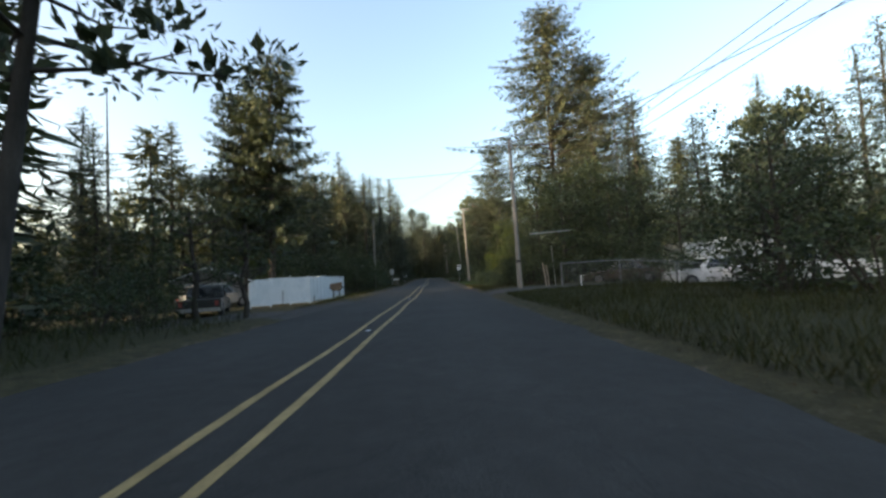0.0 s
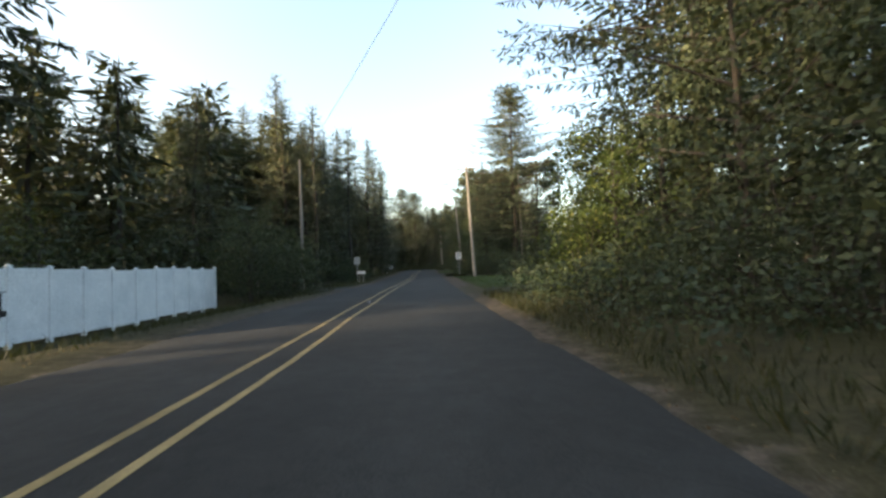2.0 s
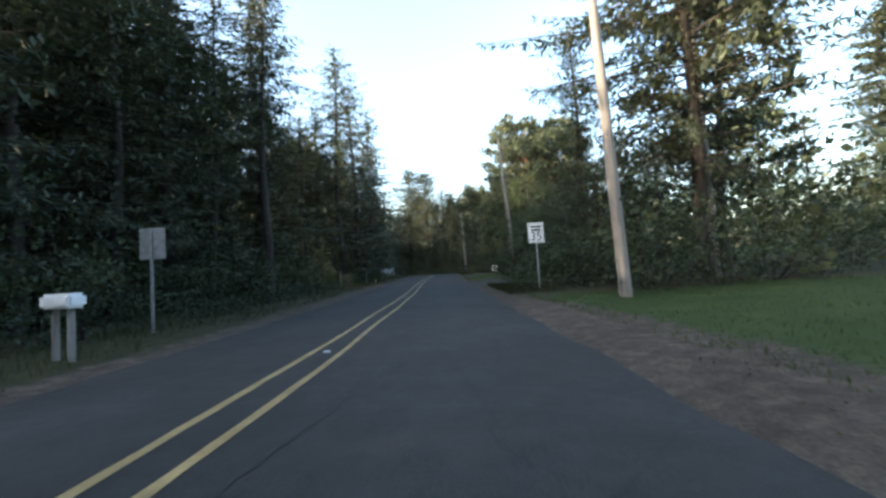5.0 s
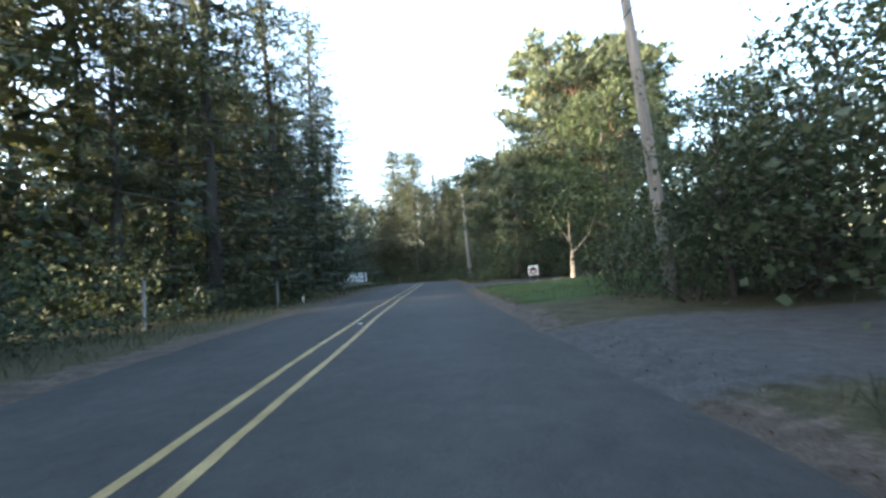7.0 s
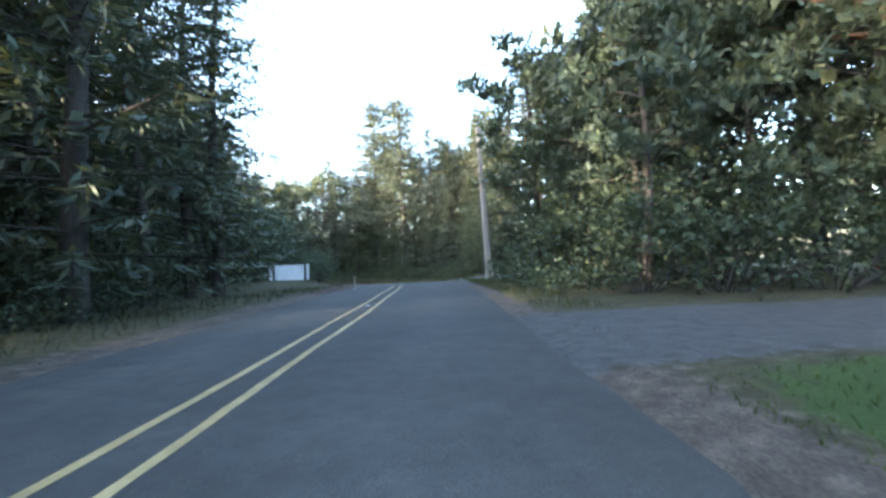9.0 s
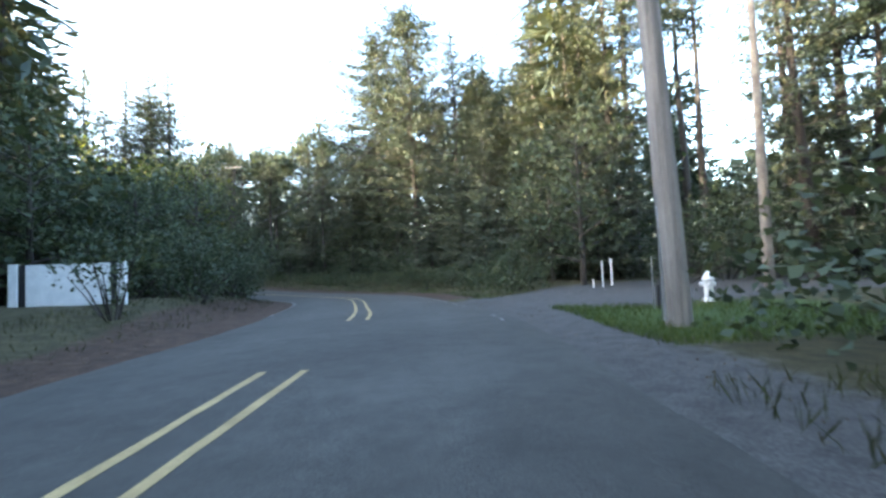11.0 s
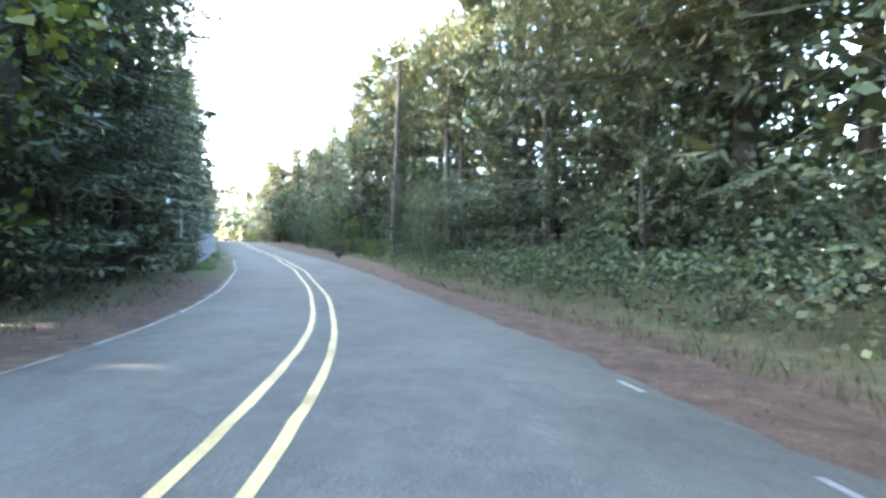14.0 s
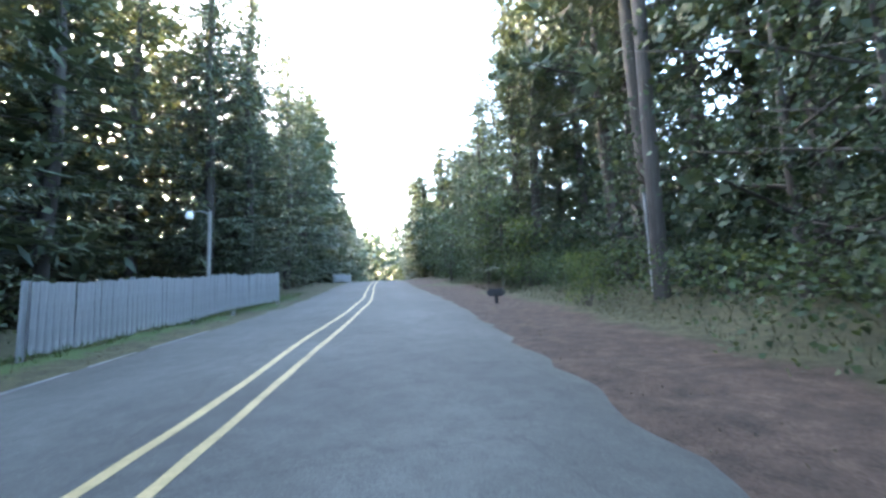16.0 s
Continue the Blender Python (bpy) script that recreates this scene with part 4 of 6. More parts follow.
# lawn trees
put("leafB", 9.2, 98.6, 1.30, 30, label="tall light-barked tree with an airy crown on the lawn")
put("pineA", 4.9, 118.2, 0.88, 60)
put("pineRed", 14.6, 108.6, 1.05, 0)
put("pineRed", 16.6, 109.4, 1.05, 15)
put("pineRound", 10.8, 113.5, 0.98, 0), put("pineRound", 17.2, 113.0, 0.95, 130), put("pineRound", 14.2, 117.0, 0.9, 60),
put("pineC", 7.4, 112.4, 0.66), put("pineC", 10.2, 109.9, 0.62), put("pineC", 13.0, 111.0, 0.68), put("pineC", 7.2, 117.4, 0.7), put("spruceB", 21, 102.2, 0.86), put("pineB", 18, 110, 1.3)
# right, before the bend
for x, y, k in ((5.2, 108.2, 1.15), (6.8, 107.4, 1.3), (5.0, 111.5, 1.35), (6.5, 114.5, 1.5), (5.2, 117.5, 1.2), (8.5, 109.5, 1.6), (9.5, 107.3, 1.3), (12, 107.8, 1.4)):
    put("bushB", x, y, k)
for x, y, k in ((6.0, 109.4, 0.62), (6.4, 114.9, 0.7), (9, 113, 0.8), (7.6, 120, 0.66), (10.5, 118, 0.8), (12.5, 108.6, 0.72)):
    put("pineA", x, y, k)
put("spruceA", 18.6, 138.6, 0.95, 20), put("spruceD", 20.0, 134.5, 1.0)
for x, y, k in ((10.2, 133.6, 1.3), (12.4, 134.2, 1.4), (14.8, 134.0, 1.5), (17.4, 134.8, 1.5), (20.0, 133.8, 1.6), (22.8, 134.4, 1.6), (26, 133.8, 1.7), (8.4, 133.4, 1.0), (13.4, 136.2, 1.7), (18.4, 136.8, 1.8), (11.6, 138.4, 1.7), (15.6, 138.0, 1.9), (19.6, 139.0, 1.9), (22.5, 137.4, 2.0)):
    put("bushB", x, y, k)
put("spruceB", 14.0, 135.0, 0.95, 60), put("spruceA", 18.0, 133.0, 0.9, 10)
for x, y, k in ((16, 150, 0.95), (19, 151.5, 1.0), (22.5, 149.5, 1.0), (24.5, 147, 0.95), (19.5, 146.5, 0.7), (27, 151, 1.1)):
    put("leafFar", x, y, k)
fill(106, 126, 13, 30, 13, ["pineA", "spruceC", "spruceD", "leafA"], 9, 13, 9, 3.0)
# ahead and round the bend
put("spruceBig", -4.0, 152.8, 0.98, 10), put("spruceBig", -9.0, 161.0, 1.1, 100), put("spruceA", -0.2, 147.4, 1.08, 40), put("spruceA", 5.3, 144.5, 1.1), put("spruceMid", -2.4, 148.2, 0.95, 10), put("spruceMid", -0.2, 144.6, 0.85, 70), put("bushA", -2.7, 144.8, 0.75, 20), put("bushA", -1.2, 142.4, 0.7, 90), put("bushA", -4.4, 147.2, 0.8, 170)
put("spruceA", 1.5, 151.5, 1.1), put("spruceA", 1.5, 143.0, 0.62, 80), put("spruceA", 6.8, 139.6, 0.95, 15), put("spruceA", 5.8, 144.8, 1.05, 140), put("spruceMid", 7.6, 137.4, 0.85, 30), put("spruceMid", 4.4, 140.6, 0.95, 100), put("spruceYoung", 3.5, 139.0, 1.1), put("spruceTrunk", 11.2, 139.4, 0.95), put("spruceTrunk", 12.8, 142.6, 1.0), put("spruceTrunk", 14.2, 141.4, 0.9), put("spruceTrunk", 15.6, 146.0, 1.05), put("spruceTrunk", 10.6, 143.0, 1.0), put("spruceYoung", 6.2, 136.4, 1.0), put("spruceYoung", 1.0, 141.2, 1.2)
fill(132, 152, 8.6, 13.0, 12, ["spruceYoung", "leafA", "spruceYoung"], 6, 9, 10, 2.0, 9.0)
fill(128, 166, 11.5, 20.0, 30, ["spruceB", "spruceC", "spruceA", "spruceD"], 16, 20, 11, 2.2)
fill(128, 152, 20.0, 36.0, 12, ["spruceB", "spruceC", "spruceA", "pineA"], 14, 19, 12, 3.2)
fill(132, 164, 6.2, 8.2, 16, ["bushA", "bushC", "bushA", "bushB"], 1.2, 2.2, 13, 1.0, 2.2, "roadside bushes")
fill(166, 212, 6.8, 8.4, 15, ["bushA", "bushC", "bushB"], 1.2, 2.2, 14, 1.0, 2.2, "roadside bushes")
fill(154, 222, 8.2, 14.0, 34, ["spruceA", "spruceC", "spruceD", "spruceB", "spruceC"], 15, 20, 15, 2.2)
fill(156, 204, 7.6, 13.0, 18, ["leafA", "leafA", "spruceYoung"], 5, 7.5, 54, 2.2, 9.0)
put("pineA", -24.4, 170.6, 1.15), put("pineA", -33.5, 173.6, 1.2), put("pineA", -17.6, 164.6, 1.15), put("pineB", -39.5, 177.0, 1.2)
fill(156, 214, 13, 26, 22, ["spruceFar", "spruceFar", "pineFar"], 9, 12, 61, 3.0)
fill(150, 188, -30, -13, 18, ["spruceFar"], 15, 19, 62, 3.0)
put("leafNear", -22.9, 165.0, 0.6, 20), put("leafNear", -25.0, 166.4, 0.62, 130), put("leafNear", -20.4, 164.6, 0.6, 220)
fill(186, 240, 5.8, 8.2, 20, ["leafA", "spruceYoung", "leafA"], 5, 9, 53, 2.2, 9.0)
for x, y, h in ((-29.9, 169.4, 18), (-28.6, 173.3, 19), (-27.6, 174.9, 19), (-23.4, 166.6, 17), (-21.4, 168.4, 18)):
    put("spruceD", x, y, h / 18)
# inside of the bend
put("spruceA", -27.2, 151.3, 1.1, 20), put("spruceA", -22.8, 147.8, 1.02, 50), put("leafNear", -18.6, 144.6, 1.25, 10), put("leafSunlit", -21.0, 145.6, 1.5, 60), put("spruceBig", -25.2, 149.2, 0.66, 60), put("spruceA", -30.0, 150.4, 0.9, 130), put("spruceB", -30.5, 153.0, 1.15), put("leafA", -16.5, 141.5, 0.9), put("spruceA", -34.5, 150.6, 1.1, 70), put("spruceA", -39.5, 152.0, 1.1, 160), put("leafSunlit", -24.2, 143.6, 1.6, 200)
fill(122, 160, -8.4, -5.2, 26, ["bushB", "bushA", "bushA", "bushC"], 1.8, 3.0, 16, 1.0, 2.2, "roadside bushes")
fill(126, 162, -14.0, -8.2, 16, ["leafA", "leafB", "leafA"], 4.5, 7.0, 17, 2.0, 9.0)
fill(112, 150, -28.0, -12.0, 26, ["spruceB", "leafA", "spruceC"], 13, 17, 18, 2.8)
# unseen spruces added up-sun, to shade the trees around the bend
for x, y, k in ((-29.7, 131.3, 1.45), (-31.6, 133.6, 1.5), (-29.6, 139.6, 0.52), (-27.6, 141.4, 0.45), (-31.5, 138.4, 0.55)):
    put("spruceFar", x, y, k)
# beyond the bend
put("bushA", -31.6, 155.6, 0.55, 20), put("bushA", -30.0, 154.6, 0.62, 90), put("bushA", -28.2, 153.8, 0.7, 170), put("bushA", -32.8, 156.2, 0.5, 250), put("bushB", -31.5, 153.6, 0.8, 10), put("bushB", -34.6, 155.6, 0.8, 100)
put("bushSunlit", -75.0, 184.6, 1.1, 0), put("bushSunlit", -77.5, 186.2, 0.9, 90), put("bushSunlit", -37.0, 172.2, 1.3, 0), put("leafSunlit", -40.5, 173.6, 0.75, 40), put("bushSunlit", -30.6, 167.6, 0.6, 70)
fill(164, 172, -7.8, -5.8, 6, ["bushA", "bushB"], 1.6, 2.6, 19, 1.0, 2.2, "roadside bushes")
fill(166, 236, -15.0, -7.6, 30, ["spruceB", "spruceA", "spruceA"], 17, 21, 20, 2.3)
fill(184, 224, -8.0, -6.2, 12, ["spruceB", "spruceA"], 19, 23, 25, 3.0)
put("leafSunlit", -118, 212, 1.4), put("leafSunlit", -122, 214, 1.6), put("leafSunlit", -126, 216, 1.2)
rnd_end = random.Random(91)
for k in range(16):
    put("spruceFar", -188 + 3.4 * k + rnd_end.uniform(-1, 1), 218 + rnd_end.uniform(-3, 10), rnd_end.uniform(1.1, 1.5), rng=rnd_end, group="roadside trees")
fill(165, 235, -30.0, -16.0, 20, ["spruceB", "spruceA"], 14, 18, 21, 3.6)
fill(188, 275, -8.5, -5.5, 16, ["bushB", "bushA"], 2.0, 3.2, 22, 2.0, 2.2, "roadside bushes")
fill(215, 275, 5.4, 12.0, 30, ["spruceB", "leafA", "spruceA"], 12, 17, 23, 2.6)
fill(226, 276, -13, -5.6, 28, ["spruceB", "spruceA", "leafA"], 12, 17, 24, 2.8)


deep_woods()


def thicket(s0, s1, l0, l1, h, dens, size, mat, label, seed, rough_top=0.5):
    """A belt of undergrowth: leaves at all heights up to an uneven top."""
    rng = np.random.default_rng(seed)
    n = int((s1 - s0) * abs(l1 - l0) * dens)
    s, l = rng.uniform(s0, s1, n), rng.uniform(l0, l1, n)
    x, y, z = on_road(s, l)
    _, la, _ = nearest(x, y)
    ok = np.abs(la) > (min(abs(l0), abs(l1)) - 0.4 if l0 * l1 > 0 else -1)
    for a, b, c in CLEAR:
        ok &= (x - a) ** 2 + (y - b) ** 2 > c * c
    if h > 5:
        for a, b, w in SUNNY:
            ok &= ~((np.abs((x - a) * SUN_SIDE[0] + (y - b) * SUN_SIDE[1]) < w) & (x < a - 6))
    x, y = x[ok], y[ok]
    n = len(x)
    top = h * (1 - rough_top + rough_top * (0.5 + 0.3 * np.sin(x * 0.9 + seed) * np.sin(y * 0.7) + 0.35 * np.sin(x * 0.33 + y * 0.41 + seed)))
    zz = gz(x, y) + top * rng.uniform(0.02, 1.0, n) ** 0.8
    b = np.stack([x, y, zz], 1)
    a = unit(rng, n) * np.array([1, 1, 0.6]) + np.array([0, 0, 0.25])
    ln = size * rng.uniform(0.6, 1.4, n)
    V, F = kites(b, a * ln[:, None], ln * rng.uniform(0.28, 0.5, n), unit(rng, n))
    return tagged(mesh_object("undergrowth", V, F, mat), label, "undergrowth", kind="stuff")


def grass_belt(s0, s1, l0, l1, h, n, mat, label, seed, width=0.006):
    rng = np.random.default_rng(seed)
    s = rng.uniform(s0, s1, n)
    l = l0 + (l1 - l0) * rng.uniform(0, 1, n) ** 1.4
    x, y, z = on_road(s, l)
    keep = 0.5 + 0.25 * np.sin(x * 1.3 + 0.6 * y + seed) + 0.25 * np.sin(0.8 * y - 0.7 * x + 2 * np.sin(0.5 * x + 0.3 * y)) > rng.uniform(-0.4, 0.42, n)
    x, y = x[keep], y[keep]
    n = len(x)
    ln = h * rng.uniform(0.4, 1.2, n)
    a = np.stack([rng.normal(0, 0.35, n), rng.normal(0, 0.35, n), np.ones(n)], 1)
    V, F = kites(np.stack([x, y, gz(x, y) - 0.02], 1), a * ln[:, None], width * rng.uniform(0.5, 1.2, n) + 0.008 * ln, unit(rng, n))
    return tagged(mesh_object("grass", V, F, mat), label, "grass", kind="stuff")



DEAD_BARK = surface("weathered dead wood", (0.09, 0.08, 0.07), (0.22, 0.195, 0.17), 3.0, 0.95, bump=0.5, fine=30)


def snag(seed, h):
    """A dead tree: bare trunk and broken limbs."""
    rng = np.random.default_rng(seed)
    limbs = []
    for i in range(46):
        z = h * rng.uniform(0.3, 0.98)
        az, ln = rng.uniform(0, 6.28), (1 - z / h * 0.7) * rng.uniform(0.6, 2.2)
        c = np.array([0.0, 0, z])
        m = c + np.array([math.cos(az) * ln * 0.6, math.sin(az) * ln * 0.6, ln * 0.25])
        limbs.append(([c, m, m + np.array([math.cos(az + 0.5) * ln * 0.4, math.sin(az + 0.5) * ln * 0.4, ln * 0.35])], 0.035, 0.008))
    return tree_parts("dead_tree", [([(0, 0, -0.3), (0.1, 0, h * 0.5), (0.05, 0.1, h)], 0.14, 0.03)], limbs, [], [], DEAD_BARK, LEAF)


KINDS["snag"] = (snag(61, 15), "bare grey dead tree with broken limbs", "tree")


def crooked_tree(seed):
    """A small tree with a bent dark trunk, twisted limbs and a thin crown."""
    rng = np.random.default_rng(seed)
    trunk = [([(0, 0, -0.3), (0.12, 0.05, 0.8), (-0.15, 0.0, 1.7), (0.2, 0.1, 2.8), (0.0, 0.2, 4.2)], 0.13, 0.04)]
    limbs, C = [], []
    for i in range(16):
        z = rng.uniform(1.4, 4.1)
        az, ln = i * 2.4 + rng.normal(0, 0.3), rng.uniform(0.9, 2.2)
        c = np.array([0.05, 0.08, z])
        m = c + np.array([math.cos(az) * ln * 0.5, math.sin(az) * ln * 0.5, 0.1 * ln])
        e = m + np.array([math.cos(az + 0.7) * ln * 0.5, math.sin(az + 0.7) * ln * 0.5, 0.35 * ln])
        limbs.append(([c, m, e], 0.04, 0.01))
        C += [e + rng.normal(0, 0.2, 3), e + rng.normal(0, 0.35, 3)]
    V, F = clump_leaves(rng, C, rng.uniform(0.35, 0.7, len(C)), 120, 0.12, 0.7, 0.2)
    return tree_parts("broadleaf_tree", trunk, limbs, V, F, BARK, LEAF)


KINDS["crooked"] = (crooked_tree(71), "small crooked dark tree beside the parked truck", "tree")
put("crooked", -8.2, 17.7, 1.0, 0), put("crooked", -9.9, 17.2, 1.1, 130)
for x, y, k in ((-24.6, 31.5, 1.15), (16.5, 36.0, 1.15), (-14.5, 96.0, 0.9), (9.6, 130.5, 1.2)):
    put("snag", x, y, k)

UG = "dark tangled undergrowth below the trees"
# tall left belts also screen the sun; the -50 to 13 one is unseen
for a in ((-12, 20, -26, -11.5, 4.2, 9, 0.40), (-50, 13, -34, -15, 10.5, 8, 0.6), (42, 62, -22, -9.0, 4.0, 9, 0.40), (60, 114, -11, -7.4, 3.3, 48, 0.165), (60, 100, -19, -11, 9.0, 18, 0.5), (100, 122, -19, -11, 10.5, 18, 0.5), (58, 86, -34, -19, 9.5, 3.2, 0.8), (86, 124, -34, -19, 6.5, 3.0, 0.7),
          (26, 39, 6.8, 13, 4.6, 60, 0.16), (39, 43.2, 7.9, 13.5, 4.4, 44, 0.22), (24, 46, 13, 28, 8.5, 12, 0.36), (66, 86, 6.6, 12, 3.6, 30, 0.24), (68, 88, 12, 26, 7.0, 5, 0.5), (106.5, 123, 6.4, 11, 4.2, 36, 0.24), (107, 124, 11, 26, 8.5, 5, 0.6),
          (133, 166, 7.8, 12, 4.6, 30, 0.26), (128, 152, 11.5, 30, 10.0, 6, 0.6), (152, 166, 11.5, 30, 3.5, 6, 0.5), (157, 177, 9, 15, 7.0, 12, 0.4), (166, 228, 7.2, 11, 4.0, 24, 0.27), (166, 240, 10, 30, 8.5, 9, 0.6),
          (119, 162, -9.0, -5.8, 2.6, 36, 0.21), (118, 150, -24, -8, 8.0, 14, 0.42), (150, 164, -24, -8, 7.0, 14, 0.42), (106, 152, -44, -24, 10.5, 5, 0.7), (162, 172, -9, -6.0, 2.6, 18, 0.30), (170, 190, -10, -7.0, 3.2, 26, 0.24), (166, 200, -30, -12, 12.0, 11, 0.55), (200, 242, -28, -9.5, 7.0, 4, 0.7),
          (-14, 22, 18, 40, 6.5, 9, 0.36), (88, 108, 30, 46, 6.0, 9, 0.36), (48, 70, 34, 52, 5.0, 8, 0.36), (16, 44, -44, -24, 6.0, 3.5, 0.6)):
    thicket(*a[:5], a[5] * 1.5, a[6] * 0.74, LEAF, UG, int(abs(a[0] * 7 + a[2] * 3)))
FAR = "distant dark wall of forest"
# the -70 to 14 belt is out of view, added to block the sun
for a in ((-70, 14, -75, -34, 17, 1.6, 1.6), (46, 130, -80, -34, 13, 1.1, 1.6), (-60, 120, 46, 90, 11, 3.4, 0.85), (120, 156, 30, 70, 14, 1.0, 1.7), (156, 240, 30, 70, 8.5, 1.3, 1.7), (165, 275, -70, -28, 12, 1.0, 1.7), (262, 290, -30, 30, 14, 2.4, 1.3)):
    thicket(*a, NEEDLE, FAR, int(abs(a[0] + a[2] * 3)), 0.35)
thicket(132, 164, 5.6, 8.0, 1.5, 150, 0.115, LEAF, "leafy brambles along the verge", 301)
thicket(164, 171, 4.9, 7.4, 1.4, 170, 0.085, GREY_LEAF, "leafy brambles along the verge", 302)
thicket(171, 212, 6.2, 8.2, 1.5, 170, 0.085, GREY_LEAF, "leafy brambles along the verge", 308)
thicket(108, 122, 5.0, 6.8, 1.3, 80, 0.15, LEAF, "leafy brambles along the verge", 303)
thicket(72, 79, 5.2, 7.0, 1.6, 80, 0.15, LEAF, "leafy brambles along the verge", 304)
# thickens the undergrowth here, added to keep low sun off the road
thicket(86, 113, -9.5, -7.6, 3.8, 90, 0.15, LEAF, UG, 307)
thicket(62, 110, -7.6, -5.9, 1.0, 130, 0.095, LEAF, "leafy brambles along the verge", 305)
thicket(26, 38, 4.5, 7.0, 1.5, 200, 0.085, LEAF, "leafy brambles along the verge", 306)
GRASS = foliage("verge grass", (0.016, 0.022, 0.009), (0.031, 0.038, 0.014), (0.060, 0.050, 0.024), 0.15, 0.2)
GREEN = foliage("lawn grass", (0.026, 0.044, 0.013), (0.046, 0.070, 0.019), (0.07, 0.085, 0.03), 0.2, 0.3)
DRY = foliage("dry litter", (0.05, 0.036, 0.024), (0.10, 0.072, 0.048), (0.16, 0.12, 0.08), 0.1, 0.1)
grass_belt(-8, 19, 4.5, 15, 0.24, 34000, GRASS, "tall uncut meadow grass", 1)
grass_belt(24, 38, 4.1, 7, 0.22, 4200, GRASS, "rough verge grass", 2)
grass_belt(42, 70, 4.7, 16, 0.10, 18000, GREEN, "mown green grass", 3)
grass_belt(70, 79, 4.3, 6.5, 0.32, 2600, GRASS, "rough verge grass", 4)
grass_belt(87.5, 101, 4.0, 20, 0.09, 15000, GREEN, "mown green lawn grass", 5)
grass_belt(121.5, 126.2, 4.6, 9, 0.15, 6000, GREEN, "rough green grass", 6)
grass_belt(-8, 13, -9, -4.0, 0.40, 4000, GRASS, "rough verge grass", 7)
grass_belt(22, 62, -6.5, -3.5, 0.28, 5500, GRASS, "rough verge grass", 8)
grass_belt(62, 122, -6.4, -3.9, 0.28, 5000, GRASS, "rough verge grass", 9)
grass_belt(118, 164, -6.2, -3.8, 0.18, 4400, GRASS, "rough verge grass", 10)
grass_belt(131.5, 166, 4.5, 6.8, 0.22, 5600, GREEN, "fresh verge grass", 11)
grass_belt(166, 212, 5.8, 7.2, 0.18, 3600, GRASS, "rough verge grass", 12)
grass_belt(168, 192, -5.2, -3.7, 0.16, 3800, GREEN, "mown green grass strip", 13)
grass_belt(106, 120, 3.9, 5.6, 0.25, 2000, GRASS, "rough verge grass", 14)
for k, (a, b, c, d) in enumerate(((-8, 60, 3.6, 4.8), (-8, 120, -4.2, -3.0), (56, 125, 3.4, 4.8), (125, 212, 3.5, 5.4), (120, 195, -4.6, -2.9))):
    grass_belt(a, b, c, d, 0.03, 5000, DRY, "dry needles and gravel crumbs beside the road", 40 + k, 0.012)


# ---- poles and wires ----
def text_mesh(name, words, size, depth=0.002):
    cu = bpy.data.curves.new(name, "FONT")
    cu.body, cu.size, cu.extrude, cu.align_x, cu.align_y = words, size, depth, "CENTER", "CENTER"
    ob = new(name, cu)
    me = bpy.data.meshes.new_from_object(ob.evaluated_get(bpy.context.evaluated_depsgraph_get()))
    bpy.data.objects.remove(ob)
    return me


def utility_pole(x, y, h, label, lean=(0.0, 0.0), arms=1, r=0.15, can=False, turn=0, wood=POLE_WOOD):
    e = thing("utility_pole", x, y, None, turn, label, "utility pole", "utility poles")
    top = (lean[0] * h, lean[1] * h, h)
    pts = [(lean[0] * z, lean[1] * z, z) for z in np.linspace(-0.4, h, 8)]
    part("pole", tube_bm(pts, list(np.linspace(r * 1.15, r * 0.72, 8)), 12), wood, e)
    for k in range(arms):
        z = h - 0.35 - 1.0 * k
        cx, cy = lean[0] * z, lean[1] * z
        arm = part("crossarm", box_bm(cx - 1.1, cx + 1.1, cy - 0.16 - 0.06, cy - 0.16 + 0.06, z - 0.06, z + 0.06, bevel=0.01), POLE_WOOD, e)
        for dx in (-1.0, -0.45, 0.45, 1.0):
            part("insulator", tube_bm([(cx + dx, cy - 0.16, z + 0.06), (cx + dx, cy - 0.16, z + 0.12), (cx + dx, cy - 0.16, z + 0.2)], [0.025, 0.05, 0.03], 8), GALV, arm)
    part("ground_guard", box_bm(-r * 1.28, -r * 1.02, -0.04, 0.04, 0.1, 2.4, bevel=0.008), GALV, e, "galvanised cable guard on the pole")
    if can:
        part("marker_band", tube_bm([(lean[0] * 1.5, lean[1] * 1.5, 1.42), (lean[0] * 1.5, lean[1] * 1.5, 1.58)], [r * 1.16, r * 1.16], 12), BLACK, e, "dark band round the pole")
    return e


def cable(p, q, sag, r=0.014, label="black overhead cable between poles"):
    pts = [(p[0] + (q[0] - p[0]) * t, p[1] + (q[1] - p[1]) * t, p[2] + (q[2] - p[2]) * t - 4 * sag * t * (1 - t)) for t in np.linspace(0, 1, 22)]
    ob = part("overhead_cable", tube_bm(pts, [r] * len(pts), 5), WIRE)
    return tagged(ob, label, "cable", "overhead cables")


def gza(x, y, h):
    return (x, y, ground_z(x, y) + h)


utility_pole(4.6, 23.0, 8.4, "weathered grey wooden utility pole on the grassy verge", (-0.012, -0.006), 0, 0.115, True)
utility_pole(5.15, 66.4, 11.9, "tall weathered utility pole with crossarm behind the speed sign", (-0.035, -0.01), 1, 0.16, False)
utility_pole(5.3, 86.2, 10.7, "leaning weathered utility pole among trees", (-0.065, -0.02), 0, 0.14, False)
utility_pole(3.2, 123.7, 10.0, "thick weathered utility pole leaning over the side road", (-0.025, 0.0), 0, 0.19, False)
utility_pole(-29.0, 168.0, 14.6, "tall dark utility pole at the edge of the woods", (0.02, 0.0), 1, 0.16, False, 0, BARK)
